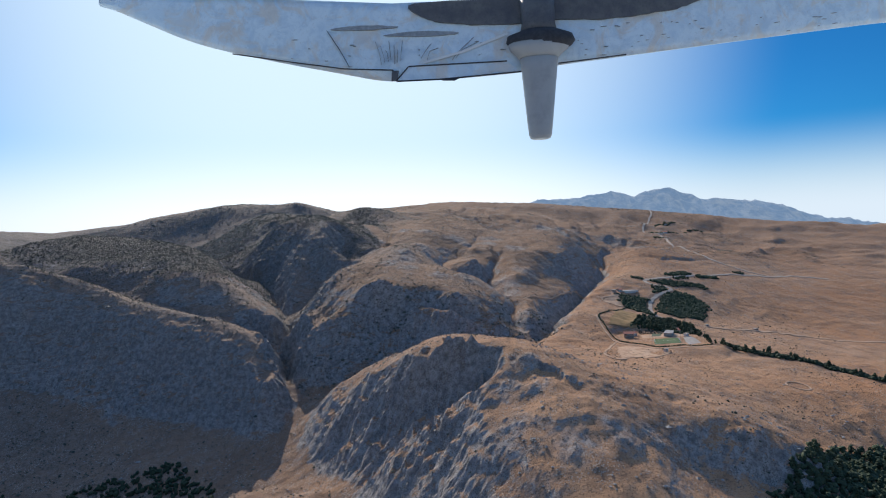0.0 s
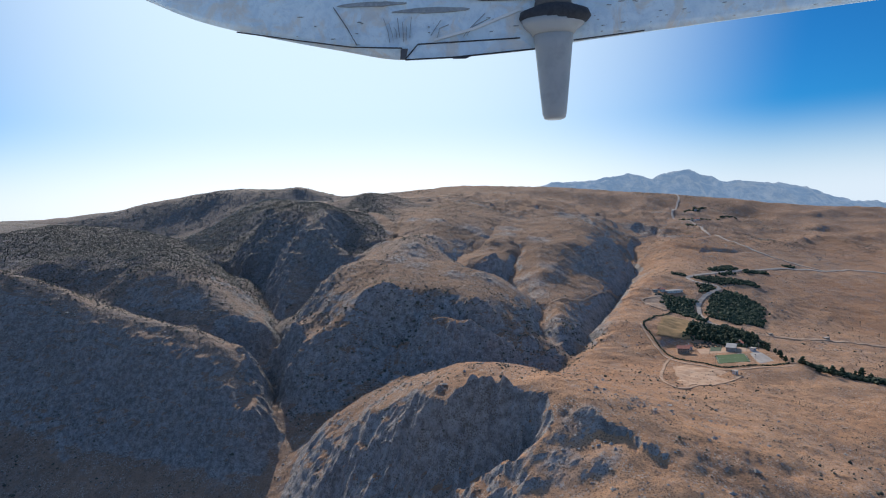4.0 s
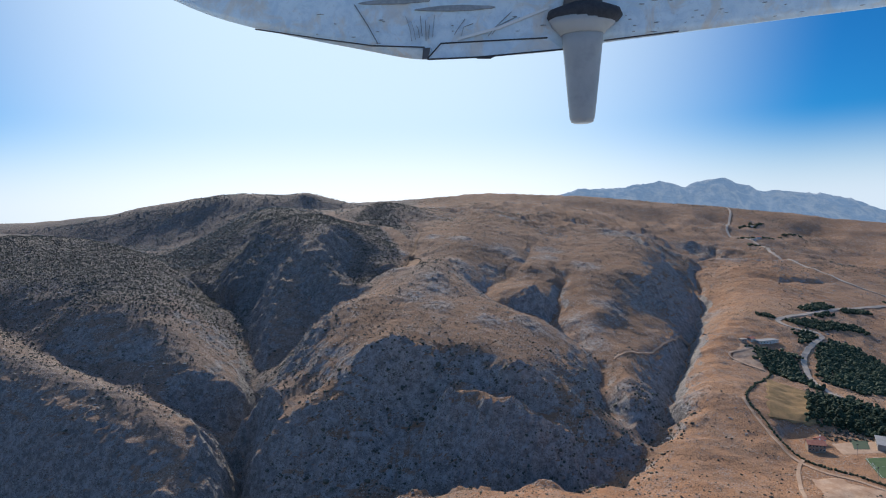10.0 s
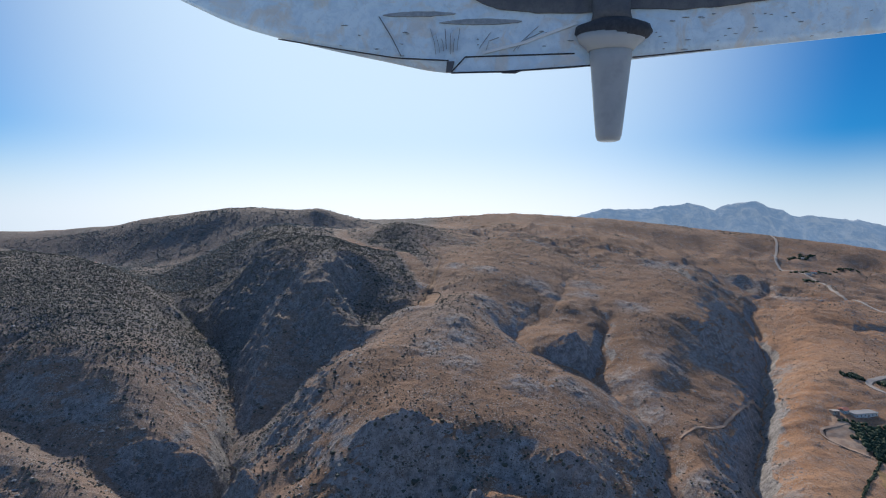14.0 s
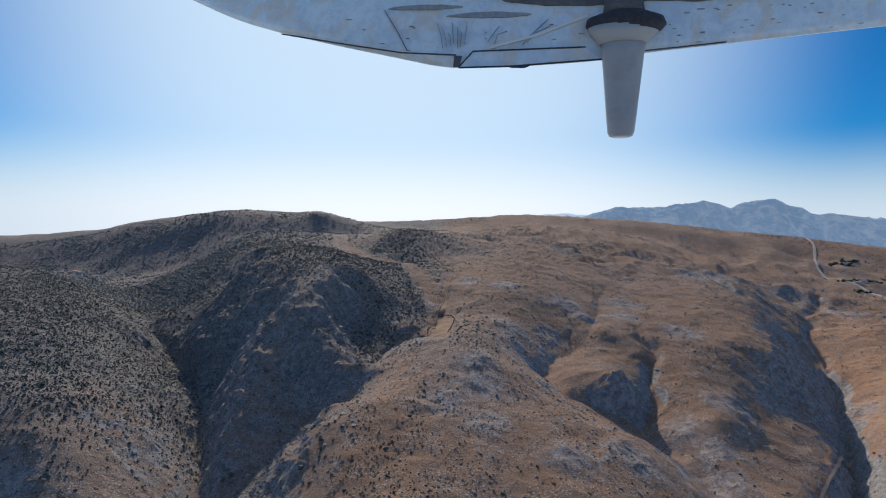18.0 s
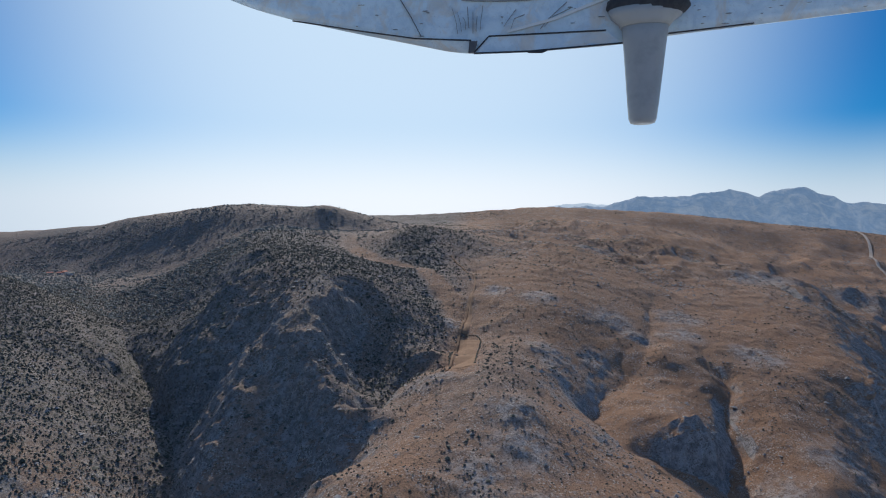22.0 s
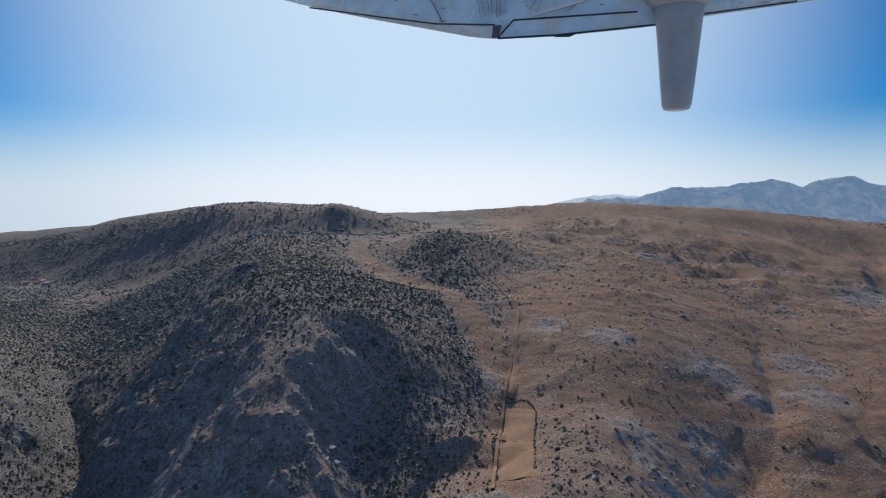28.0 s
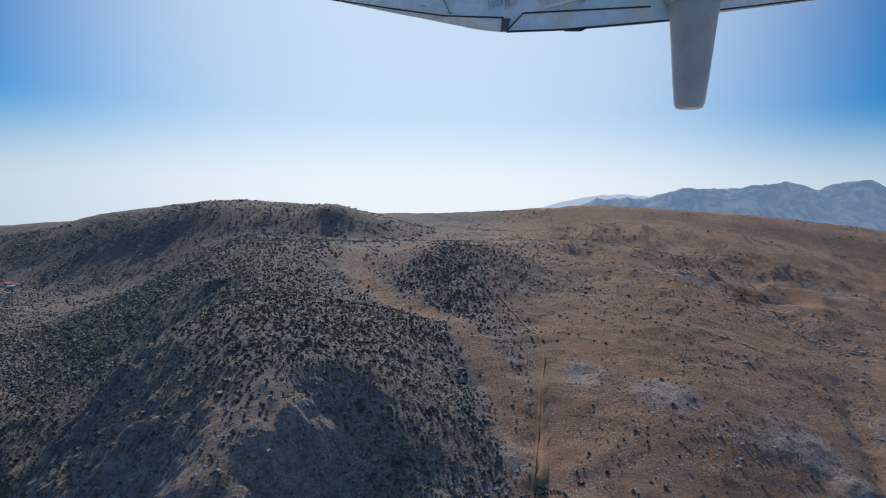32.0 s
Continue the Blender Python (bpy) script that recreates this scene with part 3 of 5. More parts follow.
def spread(lo, hi, a, b, fine, grow, most):
    """Steps along one axis: fine between a and b, then ever wider."""
    v, s = list(np.arange(a, b + fine / 2, fine)), fine
    while v[-1] < hi:
        s = min(s * grow, most)
        v.append(v[-1] + s)
    s = fine
    while v[0] > lo:
        s = min(s * grow, most)
        v.insert(0, v[0] - s)
    return np.array(v)


XS = spread(-2600, 3400, -440, 440, 1.9, 1.034, 60)
YS = spread(-400, 4850, 330, 1290, 1.9, 1.03, 60)
GX, GY = np.meshgrid(XS, YS)
cx, cy = spread(-2700, 3500, -450, 460, 9, 1.06, 60), spread(-500, 4950, 280, 1300, 9, 1.05, 60)
CX, CY = np.meshgrid(cx, cy)
CZ = smooth_height(CX, CY).reshape(CX.shape)


def between(grid, xs, ys, x, y):
    """Reads a grid of values at any place."""
    i = np.clip(np.searchsorted(xs, x) - 1, 0, len(xs) - 2)
    j = np.clip(np.searchsorted(ys, y) - 1, 0, len(ys) - 2)
    u, v = np.clip((x - xs[i]) / (xs[i + 1] - xs[i]), 0, 1), np.clip((y - ys[j]) / (ys[j + 1] - ys[j]), 0, 1)
    return (grid[j, i] * (1 - u) + grid[j, i + 1] * u) * (1 - v) + (grid[j + 1, i] * (1 - u) + grid[j + 1, i + 1] * u) * v


def softened(grid, times):
    """Each value mixed with its neighbours'."""
    for _ in range(times):
        g = np.pad(grid, 1, mode="edge")
        grid = (g[:-2, 1:-1] + g[2:, 1:-1] + g[1:-1, :-2] + g[1:-1, 2:] + 2 * grid) / 6
    return grid


def around(grid):
    """The eight neighbours of each cell, one layer each."""
    g = np.pad(grid, 1, mode="edge")
    rows, cols = grid.shape
    return np.stack([g[j:j + rows, i:i + cols] for j in range(3) for i in range(3) if (j, i) != (1, 1)])


def drainage(z):
    """How much land drains through each cell: rain runs to the lowest neighbour; small hollows are filled first."""
    for _ in range(90):
        low = around(z).min(0)
        z = np.where(z <= low, low + 0.01, z)
    rows, cols = z.shape
    steps = np.array([-cols - 1, -cols, -cols + 1, -1, 1, cols - 1, cols, cols + 1])
    lowest = around(z)
    target = (np.arange(rows * cols) + steps[lowest.argmin(0).ravel()]).clip(0, rows * cols - 1)
    falls = (lowest.min(0) < z).ravel()
    area, way, go = [1.0] * (rows * cols), target.tolist(), falls.tolist()
    for k in np.argsort(-z.ravel()).tolist():
        if go[k]:
            area[way[k]] += area[k]
    return np.array(area).reshape(rows, cols)


# rain-cut rills and gullies on a net of 4 m, deeper where more land drains and the ground is steeper
CELL = 4.0
rx, ry = np.arange(-700, 641, CELL), np.arange(300, 1741, CELL)
RAIN_X, RAIN_Y = np.meshgrid(rx, ry)
RAIN_Z = between(CZ, cx, cy, RAIN_X, RAIN_Y)
tilt = np.hypot(*np.gradient(RAIN_Z, CELL))
RAIN_Z = RAIN_Z + 3.0 * bumps(*turned(RAIN_X, RAIN_Y, 90, 0.3)) + 1.6 * bumps(*turned(RAIN_X, RAIN_Y, 34, 1.2)) + 1.0 * bumps(*turned(RAIN_X, RAIN_Y, 14, 2.3))
rills = np.clip(np.log2(drainage(RAIN_Z) * CELL * CELL / 300.0), 0, 7) * np.clip(0.12 + 1.25 * tilt, 0, 1.2)
rills = 0.55 * softened(rills, 1) + 0.8 * softened(rills, 6)
rills -= softened(rills, 60)
fade = np.clip(np.minimum(np.minimum(RAIN_X - rx[0], rx[-1] - RAIN_X), np.minimum(RAIN_Y - ry[0], ry[-1] - RAIN_Y)) / 60, 0, 1)
rills *= fade
slope_y, slope_x = np.gradient(CZ, cy, cx)
STEEP = between(np.hypot(slope_x, slope_y), cx, cy, GX, GY)
inside_net = (GX > rx[0]) & (GX < rx[-1]) & (GY > ry[0]) & (GY < ry[-1])
RILLS = np.where(inside_net, between(rills, rx, ry, GX, GY), 0.0)
GZ = roughen(GX, GY, between(CZ, cx, cy, GX, GY) - RILLS * flatness(GX, GY), STEEP, between(slope_x, cx, cy, GX, GY), between(slope_y, cx, cy, GX, GY))


def height(x, y):
    return float(between(GZ, XS, YS, np.array([float(x)]), np.array([float(y)]))[0])


def steepness(x, y):
    return between(STEEP, XS, YS, np.asarray(x, float), np.asarray(y, float))


# ---- the ground: one sheet ----
def sheet(name, gx, gy, gz, smooth=None):
    rows, cols = gx.shape
    me = bpy.data.meshes.new(name)
    me.vertices.add(rows * cols)
    me.vertices.foreach_set("co", np.stack([gx, gy, gz], -1).astype(np.float32).ravel())
    k = np.arange(rows * cols).reshape(rows, cols)
    quads = np.stack([k[:-1, :-1], k[:-1, 1:], k[1:, 1:], k[1:, :-1]], -1).reshape(-1, 4)
    me.loops.add(quads.size)
    me.loops.foreach_set("vertex_index", quads.ravel().astype(np.int32))
    me.polygons.add(len(quads))
    me.polygons.foreach_set("loop_start", np.arange(0, quads.size, 4, dtype=np.int32))
    me.polygons.foreach_set("use_smooth", np.ones(len(quads), bool) if smooth is None else smooth)
    me.update()
    me.validate()
    return me


def scrubby(x, y):
    """How densely low scrub grows: thick on the dark mountains, thin on the plateau."""
    along = np.interp(y, [0, 600, 760, 900, 980, 1050, 1110, 1250, 1500, 2000], [-60, -130, -150, -130, -120, -100, -95, -100, -150, -160])
    side = np.clip((along - x) / 60 + 0.3, 0, 1)
    hill = np.exp(-(((x + 150) / 100) ** 2 + ((y - 1430) / 110) ** 2))
    strip = np.exp(-(((x + 70) / 45) ** 2 + ((y - 1020) / 110) ** 2)) * 0.6
    strip_way = ((-92, 1000), (-98, 1105), (-114, 1181), (-150, 1260), (-215, 1325), (-278, 1420), (-305, 1520))
    gap = np.full(x.shape, 1e9)
    for (ax, ay), (bx, by) in zip(strip_way[:-1], strip_way[1:]):
        t = np.clip(((x - ax) * (bx - ax) + (y - ay) * (by - ay)) / ((bx - ax) ** 2 + (by - ay) ** 2), 0, 1)
        gap = np.minimum(gap, np.hypot(x - ax - t * (bx - ax), y - ay - t * (by - ay)))
    bare = np.clip((gap - 7) / 9, 0.12, 1)
    return bare * np.clip(np.maximum(side, np.maximum(0.62 * hill, strip)), 0.06, 1) * (0.55 + 0.45 * np.clip(0.5 + bumps(*turned(x, y, 120, 0.5)) * 1.5, 0, 1))


craggy = np.hypot(np.gradient(GZ, YS, axis=0), np.gradient(GZ, XS, axis=1))[:-1, :-1] > 0.62
ground_mesh = sheet("ground", GX, GY, GZ, ~craggy.ravel())
ground_mesh.materials.append(M_GROUND)
WOODED = np.clip((-255 - GX) / 60, 0, 1) * np.clip((GY - 1090) / 80, 0, 1) * np.clip((GX * 0.55 + GY - 830) / 90, 0, 1)
# real growth, but its dark tone also stands in for shade on the left slopes
SCRUB = np.maximum(scrubby(GX, GY) * np.interp(STEEP, [0.25, 0.7], [0.95, 0.55]) * np.clip((GY - 480) / 280, 0.3, 1), 0.6 * WOODED)
THORNY_SHADE = np.clip((-255 - GX) / 60, 0, 1) * np.clip((GY - 880) / 80, 0, 1) * np.clip((1500 - GY) / 80, 0, 1)
SCRUB = np.maximum(SCRUB, 0.95 * THORNY_SHADE)
BARE_ROCK = rocky(GX, GY)
STONY = np.clip(1.2 * BARE_ROCK + 0.5 + 0.4 * np.clip((GY - 1250) / 150, 0, 1) + 0.9 * bumps(*turned(GX, GY, 150, 0.2)) + 0.5 * np.clip(STEEP - 0.15, 0, 1), 0.05, 1) * flatness(GX, GY)
ORANGE = np.clip((1560 - GY) / 460, 0.1, 1) * np.clip((GX - np.interp(GY, [300, 620, 760, 900, 1100, 1300, 1600], [40, -20, 120, 170, 270, 340, 420])) / 60 + 0.5, 0, 1)
for attr_name, values in (("scrub", SCRUB), ("stony", STONY), ("rock", BARE_ROCK), ("orange", ORANGE)):
    ground_mesh.attributes.new(attr_name, "FLOAT", "POINT").data.foreach_set("value", values.astype(np.float32).ravel())
tagged(new("ground", ground_mesh), "brown stony plateau cut by grey limestone gorges", "ground", kind="structure")

def part(name, bm, material, parent=None, label="", at=None):
    me = bpy.data.meshes.new(name)
    bm.to_mesh(me)
    bm.free()
    me.materials.append(material)
    ob = new(name, me)
    if parent:
        ob.parent = parent
    if at is not None:
        ob.location = at
    return tagged(ob, label) if label else ob


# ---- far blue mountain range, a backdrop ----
FAR_BLUE = Nodes("far_mountain_haze_glow", 1.0)
# Blue emission stands in for the haze of distance on the rock.
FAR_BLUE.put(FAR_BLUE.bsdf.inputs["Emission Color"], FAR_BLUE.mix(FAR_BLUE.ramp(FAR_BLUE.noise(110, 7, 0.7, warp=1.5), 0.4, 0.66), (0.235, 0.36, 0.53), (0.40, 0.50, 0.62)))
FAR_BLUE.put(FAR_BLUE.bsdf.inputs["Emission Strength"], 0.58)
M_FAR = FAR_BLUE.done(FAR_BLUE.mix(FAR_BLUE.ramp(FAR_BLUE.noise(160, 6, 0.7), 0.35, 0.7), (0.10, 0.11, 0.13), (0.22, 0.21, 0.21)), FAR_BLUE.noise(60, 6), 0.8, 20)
px = np.linspace(-200, 3500, 420)
crest = np.interp(px, [-200, 173, 400, 657, 880, 1063, 1182, 1264, 1398, 1463, 1594, 1793, 1925, 2022, 2152, 2300, 2600, 2856, 2938, 3060, 3500],
                  [250, 340, 372, 409, 436, 463, 447, 460, 446, 475, 488, 455, 424, 420, 402, 380, 300, 215, 225, 190, 120])
py = np.linspace(4000, 4800, 60)
RX, RY = np.meshgrid(px, py)
across = np.clip((RY - 4000) / 400, 0, 1)
RZ = 40 + (crest[None, :] - 40) * np.where(RY < 4400, across ** 0.8, np.clip(1 - (RY - 4400) / 500, 0, 1))
RZ += across * (1 - np.abs(RY - 4400) / 900) * (22 * crags(RX, RY, 300, 4, 0.55) - 4)
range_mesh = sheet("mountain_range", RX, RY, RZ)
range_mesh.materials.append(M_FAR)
far_x = np.linspace(-150, 760, 90)
far_crest = np.interp(far_x, [-150, 22, 160, 298, 436, 574, 712, 760], [300, 359, 396, 421, 429, 419, 392, 360])
FX, FY = np.meshgrid(far_x, np.linspace(4780, 4840, 5))
FZ = 60 + (far_crest[None, :] - 60 + 3 * bumps(FX / 40, FY * 0)) * np.clip(1 - np.abs(FY - 4805) / 60, 0.2, 1)
# Emission close to the sky's tone imitates haze swallowing this ridge.
PALE = Nodes("haze_glow_ridge", 1.0)
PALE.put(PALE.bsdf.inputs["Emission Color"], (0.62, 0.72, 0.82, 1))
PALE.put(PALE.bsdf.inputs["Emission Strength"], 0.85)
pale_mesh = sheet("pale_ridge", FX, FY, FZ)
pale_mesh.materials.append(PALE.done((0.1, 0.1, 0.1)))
tagged(new("backdrop_pale_ridge", pale_mesh), "faint far ridge beyond the plateau, paled by a painted haze glow", "mountains", kind="structure")
tagged(new("backdrop_mountain_range", range_mesh), "blue mountain range on the skyline, haze painted as glow", "mountains", kind="structure")

# ---- ribbons and patches that lie on the ground ----
def drop(x, y, lift=0.0):
    """The highest ground close to a place, so that thin sheets stay clear of it."""
    around = [height(x + dx, y + dy) for dx in (-1.6, 0, 1.6) for dy in (-1.6, 0, 1.6)]
    return max(around) + lift


def along(points, step):
    p = [Vector((*q, 0)) for q in points]
    out = []
    for k in range(len(p) - 1):
        a, b, c, d = p[max(k - 1, 0)], p[k], p[k + 1], p[min(k + 2, len(p) - 1)]
        n = max(1, round((c - b).length / step))
        for i in range(n):
            t = i / n
            out.append(0.5 * ((2 * b) + (c - a) * t + (2 * a - 5 * b + 4 * c - d) * t * t + (3 * b - a - 3 * c + d) * t ** 3))
    return out + [p[-1]]


def ribbon(name, points, width, material, label, lift=0.3, step=3.0, category="road"):
    bm = bmesh.new()
    path, last = along(points, step), None
    for k, q in enumerate(path):
        way = path[min(k + 1, len(path) - 1)] - path[max(k - 1, 0)]
        side = Vector((-way.y, way.x, 0)).normalized()
        row = []
        for s in (-0.56, -0.5, 0.0, 0.5, 0.56):
            w = width * (1 + 0.08 * math.sin(k * 0.9 + s * 3))
            x, y = q.x + side.x * s * w, q.y + side.y * s * w
            row.append(bm.verts.new((x, y, drop(x, y, lift if abs(s) < 0.55 else -0.3))))
        if last:
            for i in range(4):
                bm.faces.new((last[i + 1], last[i], row[i], row[i + 1]))
        last = row
    return tagged(part(name, bm, material), label, category, kind="structure")


def patch(name, corners, material, label, category, lift=0.2, step=3.0, kind="structure", ragged=0.0):
    """A sheet over a four-cornered piece of ground."""
    a, b, c, d = (Vector((*q, 0)) for q in corners)
    nu, nv = max(2, round((b - a).length / step)), max(2, round((d - a).length / step))
    bm = bmesh.new()
    rows = []
    for j in range(nv + 1):
        row = []
        for i in range(nu + 1):
            u, v = i / nu, j / nv
            q = a.lerp(b, u).lerp(d.lerp(c, u), v)
            edge = i in (0, nu) or j in (0, nv)
            if edge and ragged:
                q.x += ragged * noise.noise(q / 9)
                q.y += ragged * noise.noise(q / 9 + Vector((9, 4, 1)))
            row.append(bm.verts.new((q.x, q.y, drop(q.x, q.y, -0.4 if edge else lift))))
        rows.append(row)
    for r, s in zip(rows[:-1], rows[1:]):
        for i in range(nu):
            bm.faces.new((r[i], r[i + 1], s[i + 1], s[i]))
    return tagged(part(name, bm, material), label, category, kind=kind)


MAIN_ROAD = [(760, 1195), (700, 1208), (636, 1180), (576, 1171), (509, 1146), (454, 1108), (392, 1062), (360, 1044), (340, 1024), (347, 1003), (369, 1002),
             (372, 990), (341, 956), (316, 922), (303, 886), (300, 862), (304, 840)]
ribbon("road_main", MAIN_ROAD, 5.0, M_ROAD, "pale winding asphalt road through pine groves")
ribbon("road_far", [(636, 1182), (600, 1215), (584, 1250), (562, 1297), (552, 1392), (548, 1464), (572, 1560), (580, 1635), (560, 1680), (600, 1800), (690, 2000), (710, 2158)],
       5, M_ROAD, "pale road winding over the far plateau", 0.5, 8)
ribbon("track_right", [(318, 800), (329, 815), (352, 817), (387, 818), (423, 834), (470, 838), (560, 850), (680, 860)], 5.0, M_DIRT, "pale dirt track across the slope")
ribbon("track_loop", [(206, 716), (194, 699), (175, 655), (164, 618), (172, 602), (198, 618), (228, 638), (244, 652)], 2.4, M_DIRT, "pale dirt track looping round a quarry hollow")
ribbon("track_fence", [(200, 796), (199, 768), (199, 729), (208, 699), (222, 684), (236, 668), (268, 671), (309, 684)], 2.2, M_DIRT, "dirt track along the compound hedge")
ribbon("track_gate", [(272, 934), (243, 920), (239, 906), (250, 896), (263, 890)], 2.2, M_DIRT, "dirt track to the upper buildings")
ribbon("track_gorge", [(112, 862), (129, 879), (150, 897), (171, 925), (198, 962), (224, 998), (244, 1018)], 1.7, M_DIRT, "narrow dirt track crossing the gorge")
ribbon("footpath_field", [(-101, 1000), (-102, 1050), (-101, 1103), (-98, 1178), (-98, 1253), (-130, 1340)], 1.6, M_TILLED, "worn earth path beside the tilled field")
ring = [(320 + 10 * math.cos(k * math.pi / 8), 547 + 10 * math.sin(k * math.pi / 8)) for k in range(17)]
ribbon("track_ring", ring, 1.6, M_DIRT, "pale ring of bare earth on the stony plateau", 0.2, 2.0)
patch("ground_tilled_field", [(-99, 1010), (-83, 1012), (-85, 1098), (-100, 1103)], M_TILLED, "bare orange-brown tilled field strip", "field", 0.25, ragged=2.0)
patch("ground_upper_field", [(-99, 1110), (-94, 1110), (-94, 1200), (-98, 1200)], M_TILLED, "narrow orange-brown strip of bare earth", "field", 0.25, ragged=2.0)
patch("ground_meadow", [(207, 768), (244, 768), (277, 838), (253, 869)], M_MEADOW, "dry yellow meadow inside the hedge", "meadow", 0.05, 2.0, ragged=6.0)
patch("ground_compound_bank", [(206, 690), (222, 676), (240, 664), (228, 652)], M_SPOIL, "orange bare earth bank below the compound", "ground", 0.1, ragged=5.0)
patch("ground_farm_yard", [(236, 900), (262, 888), (284, 928), (262, 942)], M_SPOIL, "bare orange earth round the upper farm", "ground", 0.05, ragged=6.0)
patch("ground_yard", [(236, 722), (296, 728), (292, 752), (240, 746)], M_DIRT, "pale earth yard beside the pitch", "yard", 0.15, ragged=2.5)
patch("ground_car_park", [(279, 690), (300, 700), (297, 735), (284, 722)], M_CONCRETE, "pale concrete parking yard", "yard", 0.25)
patch("ground_quarry", [(176, 606), (230, 640), (214, 690), (196, 690)], M_SPOIL, "orange quarried hollow of bare earth", "ground", 0.1, ragged=5.0)
PITCH = [(237, 685), (272, 691), (281, 723), (247, 719)]
patch("pitch_turf", PITCH, M_TURF, "green artificial turf football pitch", "pitch", 0.35)
patch("court_floor", [(247, 731), (263, 731), (272, 750), (257, 752)], M_COURT, "dark green painted sports court", "court", 0.35)


def stripe(name, p, q, width, parent_z=0.42):
    bm = bmesh.new()
    a, b = Vector((*p, 0)), Vector((*q, 0))
    side = (b - a).cross(Vector((0, 0, 1))).normalized() * width / 2
    n = max(2, round((b - a).length / 2))
    pairs = []
    for k in range(n + 1):
        c = a.lerp(b, k / n)
        z = drop(c.x, c.y, parent_z)
        pairs.append([bm.verts.new((c.x + s * side.x, c.y + s * side.y, z)) for s in (-1, 1)])
    for r, s in zip(pairs[:-1], pairs[1:]):
        bm.faces.new((r[0], r[1], s[1], s[0]))
    return tagged(part(name, bm, M_LINE), "white painted line on the turf", "line", kind="structure")


def inset(corners, k):
    m = sum((Vector(c) for c in corners), Vector((0, 0))) / 4
    return [tuple(m + (Vector(c) - m) * k) for c in corners]


edge = inset(PITCH, 0.88)
for k in range(4):
    stripe("trim_pitch_line", edge[k], edge[(k + 1) % 4], 0.14)
mid_a, mid_b = (Vector(edge[1]) + Vector(edge[2])) / 2, (Vector(edge[0]) + Vector(edge[3])) / 2
stripe("trim_pitch_line", tuple(mid_a), tuple(mid_b), 0.14)

# ---- scrub, boulders: what nobody could count ----
PHI = (1 + 5 ** 0.5) / 2
ICO = np.array([(-1, PHI, 0), (1, PHI, 0), (-1, -PHI, 0), (1, -PHI, 0), (0, -1, PHI), (0, 1, PHI), (0, -1, -PHI), (0, 1, -PHI), (PHI, 0, -1), (PHI, 0, 1), (-PHI, 0, -1), (-PHI, 0, 1)]) / 1.9
ICO_FACES = np.array([(0, 11, 5), (0, 5, 1), (0, 1, 7), (0, 7, 10), (0, 10, 11), (1, 5, 9), (5, 11, 4), (11, 10, 2), (10, 7, 6), (7, 1, 8), (3, 9, 4), (3, 4, 2), (3, 2, 6), (3, 6, 8),
                      (3, 8, 9), (4, 9, 5), (2, 4, 11), (6, 2, 10), (8, 6, 7), (9, 8, 1)])
rng = np.random.RandomState(11)


TUFT = np.array([(1, 0, 0), (0.3, 0.95, 0.05), (-0.8, 0.6, 0), (-0.8, -0.6, 0.05), (0.3, -0.95, 0), (0.1, 0.1, 0.95), (0, 0, -0.6)])
TUFT_FACES = np.array([(0, 1, 5), (1, 2, 5), (2, 3, 5), (3, 4, 5), (4, 0, 5), (1, 0, 6), (2, 1, 6), (3, 2, 6), (4, 3, 6), (0, 4, 6)])


def clumps(name, x, y, size, tall, material, label, category, uneven=0.35, sink=0.25, smooth=False, per=1, low=False):
    """Many small uneven clumps in one mesh; per: how many lobes each one has; low: plain tufts."""
    form, form_faces = (TUFT, TUFT_FACES) if low else (ICO, ICO_FACES)
    corners = len(form)
    if per > 1:
        x, y, size = np.repeat(x, per), np.repeat(y, per), np.repeat(size, per)
        x, y = x + rng.normal(0, 0.5, len(x)) * size, y + rng.normal(0, 0.5, len(x)) * size
        size = size * rng.uniform(0.55, 0.85, len(x))
    n = len(x)
    z = between(GZ, XS, YS, x, y)
    turn = rng.rand(n) * 6.283
    v = form[None] * (1 + rng.uniform(-uneven, uneven, (n, corners, 1))) * size[:, None, None] * 0.5
    v = v * np.stack([rng.uniform(0.8, 1.25, n), rng.uniform(0.8, 1.25, n), tall * rng.uniform(0.75, 1.2, n)], -1)[:, None, :]
    c, s = np.cos(turn)[:, None], np.sin(turn)[:, None]
    out = np.stack([v[..., 0] * c - v[..., 1] * s + x[:, None], v[..., 0] * s + v[..., 1] * c + y[:, None], v[..., 2] + z[:, None] + (0.5 - sink) * size[:, None] * tall], -1)
    faces = (form_faces[None] + corners * np.arange(n)[:, None, None]).reshape(-1, 3)
    me = bpy.data.meshes.new(name)
    me.vertices.add(n * corners)
    me.vertices.foreach_set("co", out.astype(np.float32).ravel())
    me.loops.add(faces.size)
    me.loops.foreach_set("vertex_index", faces.ravel().astype(np.int32))
    me.polygons.add(len(faces))
    me.polygons.foreach_set("loop_start", np.arange(0, faces.size, 3, dtype=np.int32))
    me.polygons.foreach_set("use_smooth", np.full(len(faces), smooth))
    me.update()
    me.materials.append(material)
    return tagged(new(name, me), label, category, kind="stuff")


def scatter(n, x0, x1, y0, y1, chance):
    x, y = rng.uniform(x0, x1, n), rng.uniform(y0, y1, n)
    keep = rng.rand(n) < chance(x, y)
    return x[keep], y[keep]


def built_up(x, y):
    """Where scrub is kept away: the compound, its pitch, the tilled field."""
    return ((x > 195) & (x < 320) & (y > 665) & (y < 880)) | ((x > -101) & (x < -82) & (y > 945) & (y < 1250))


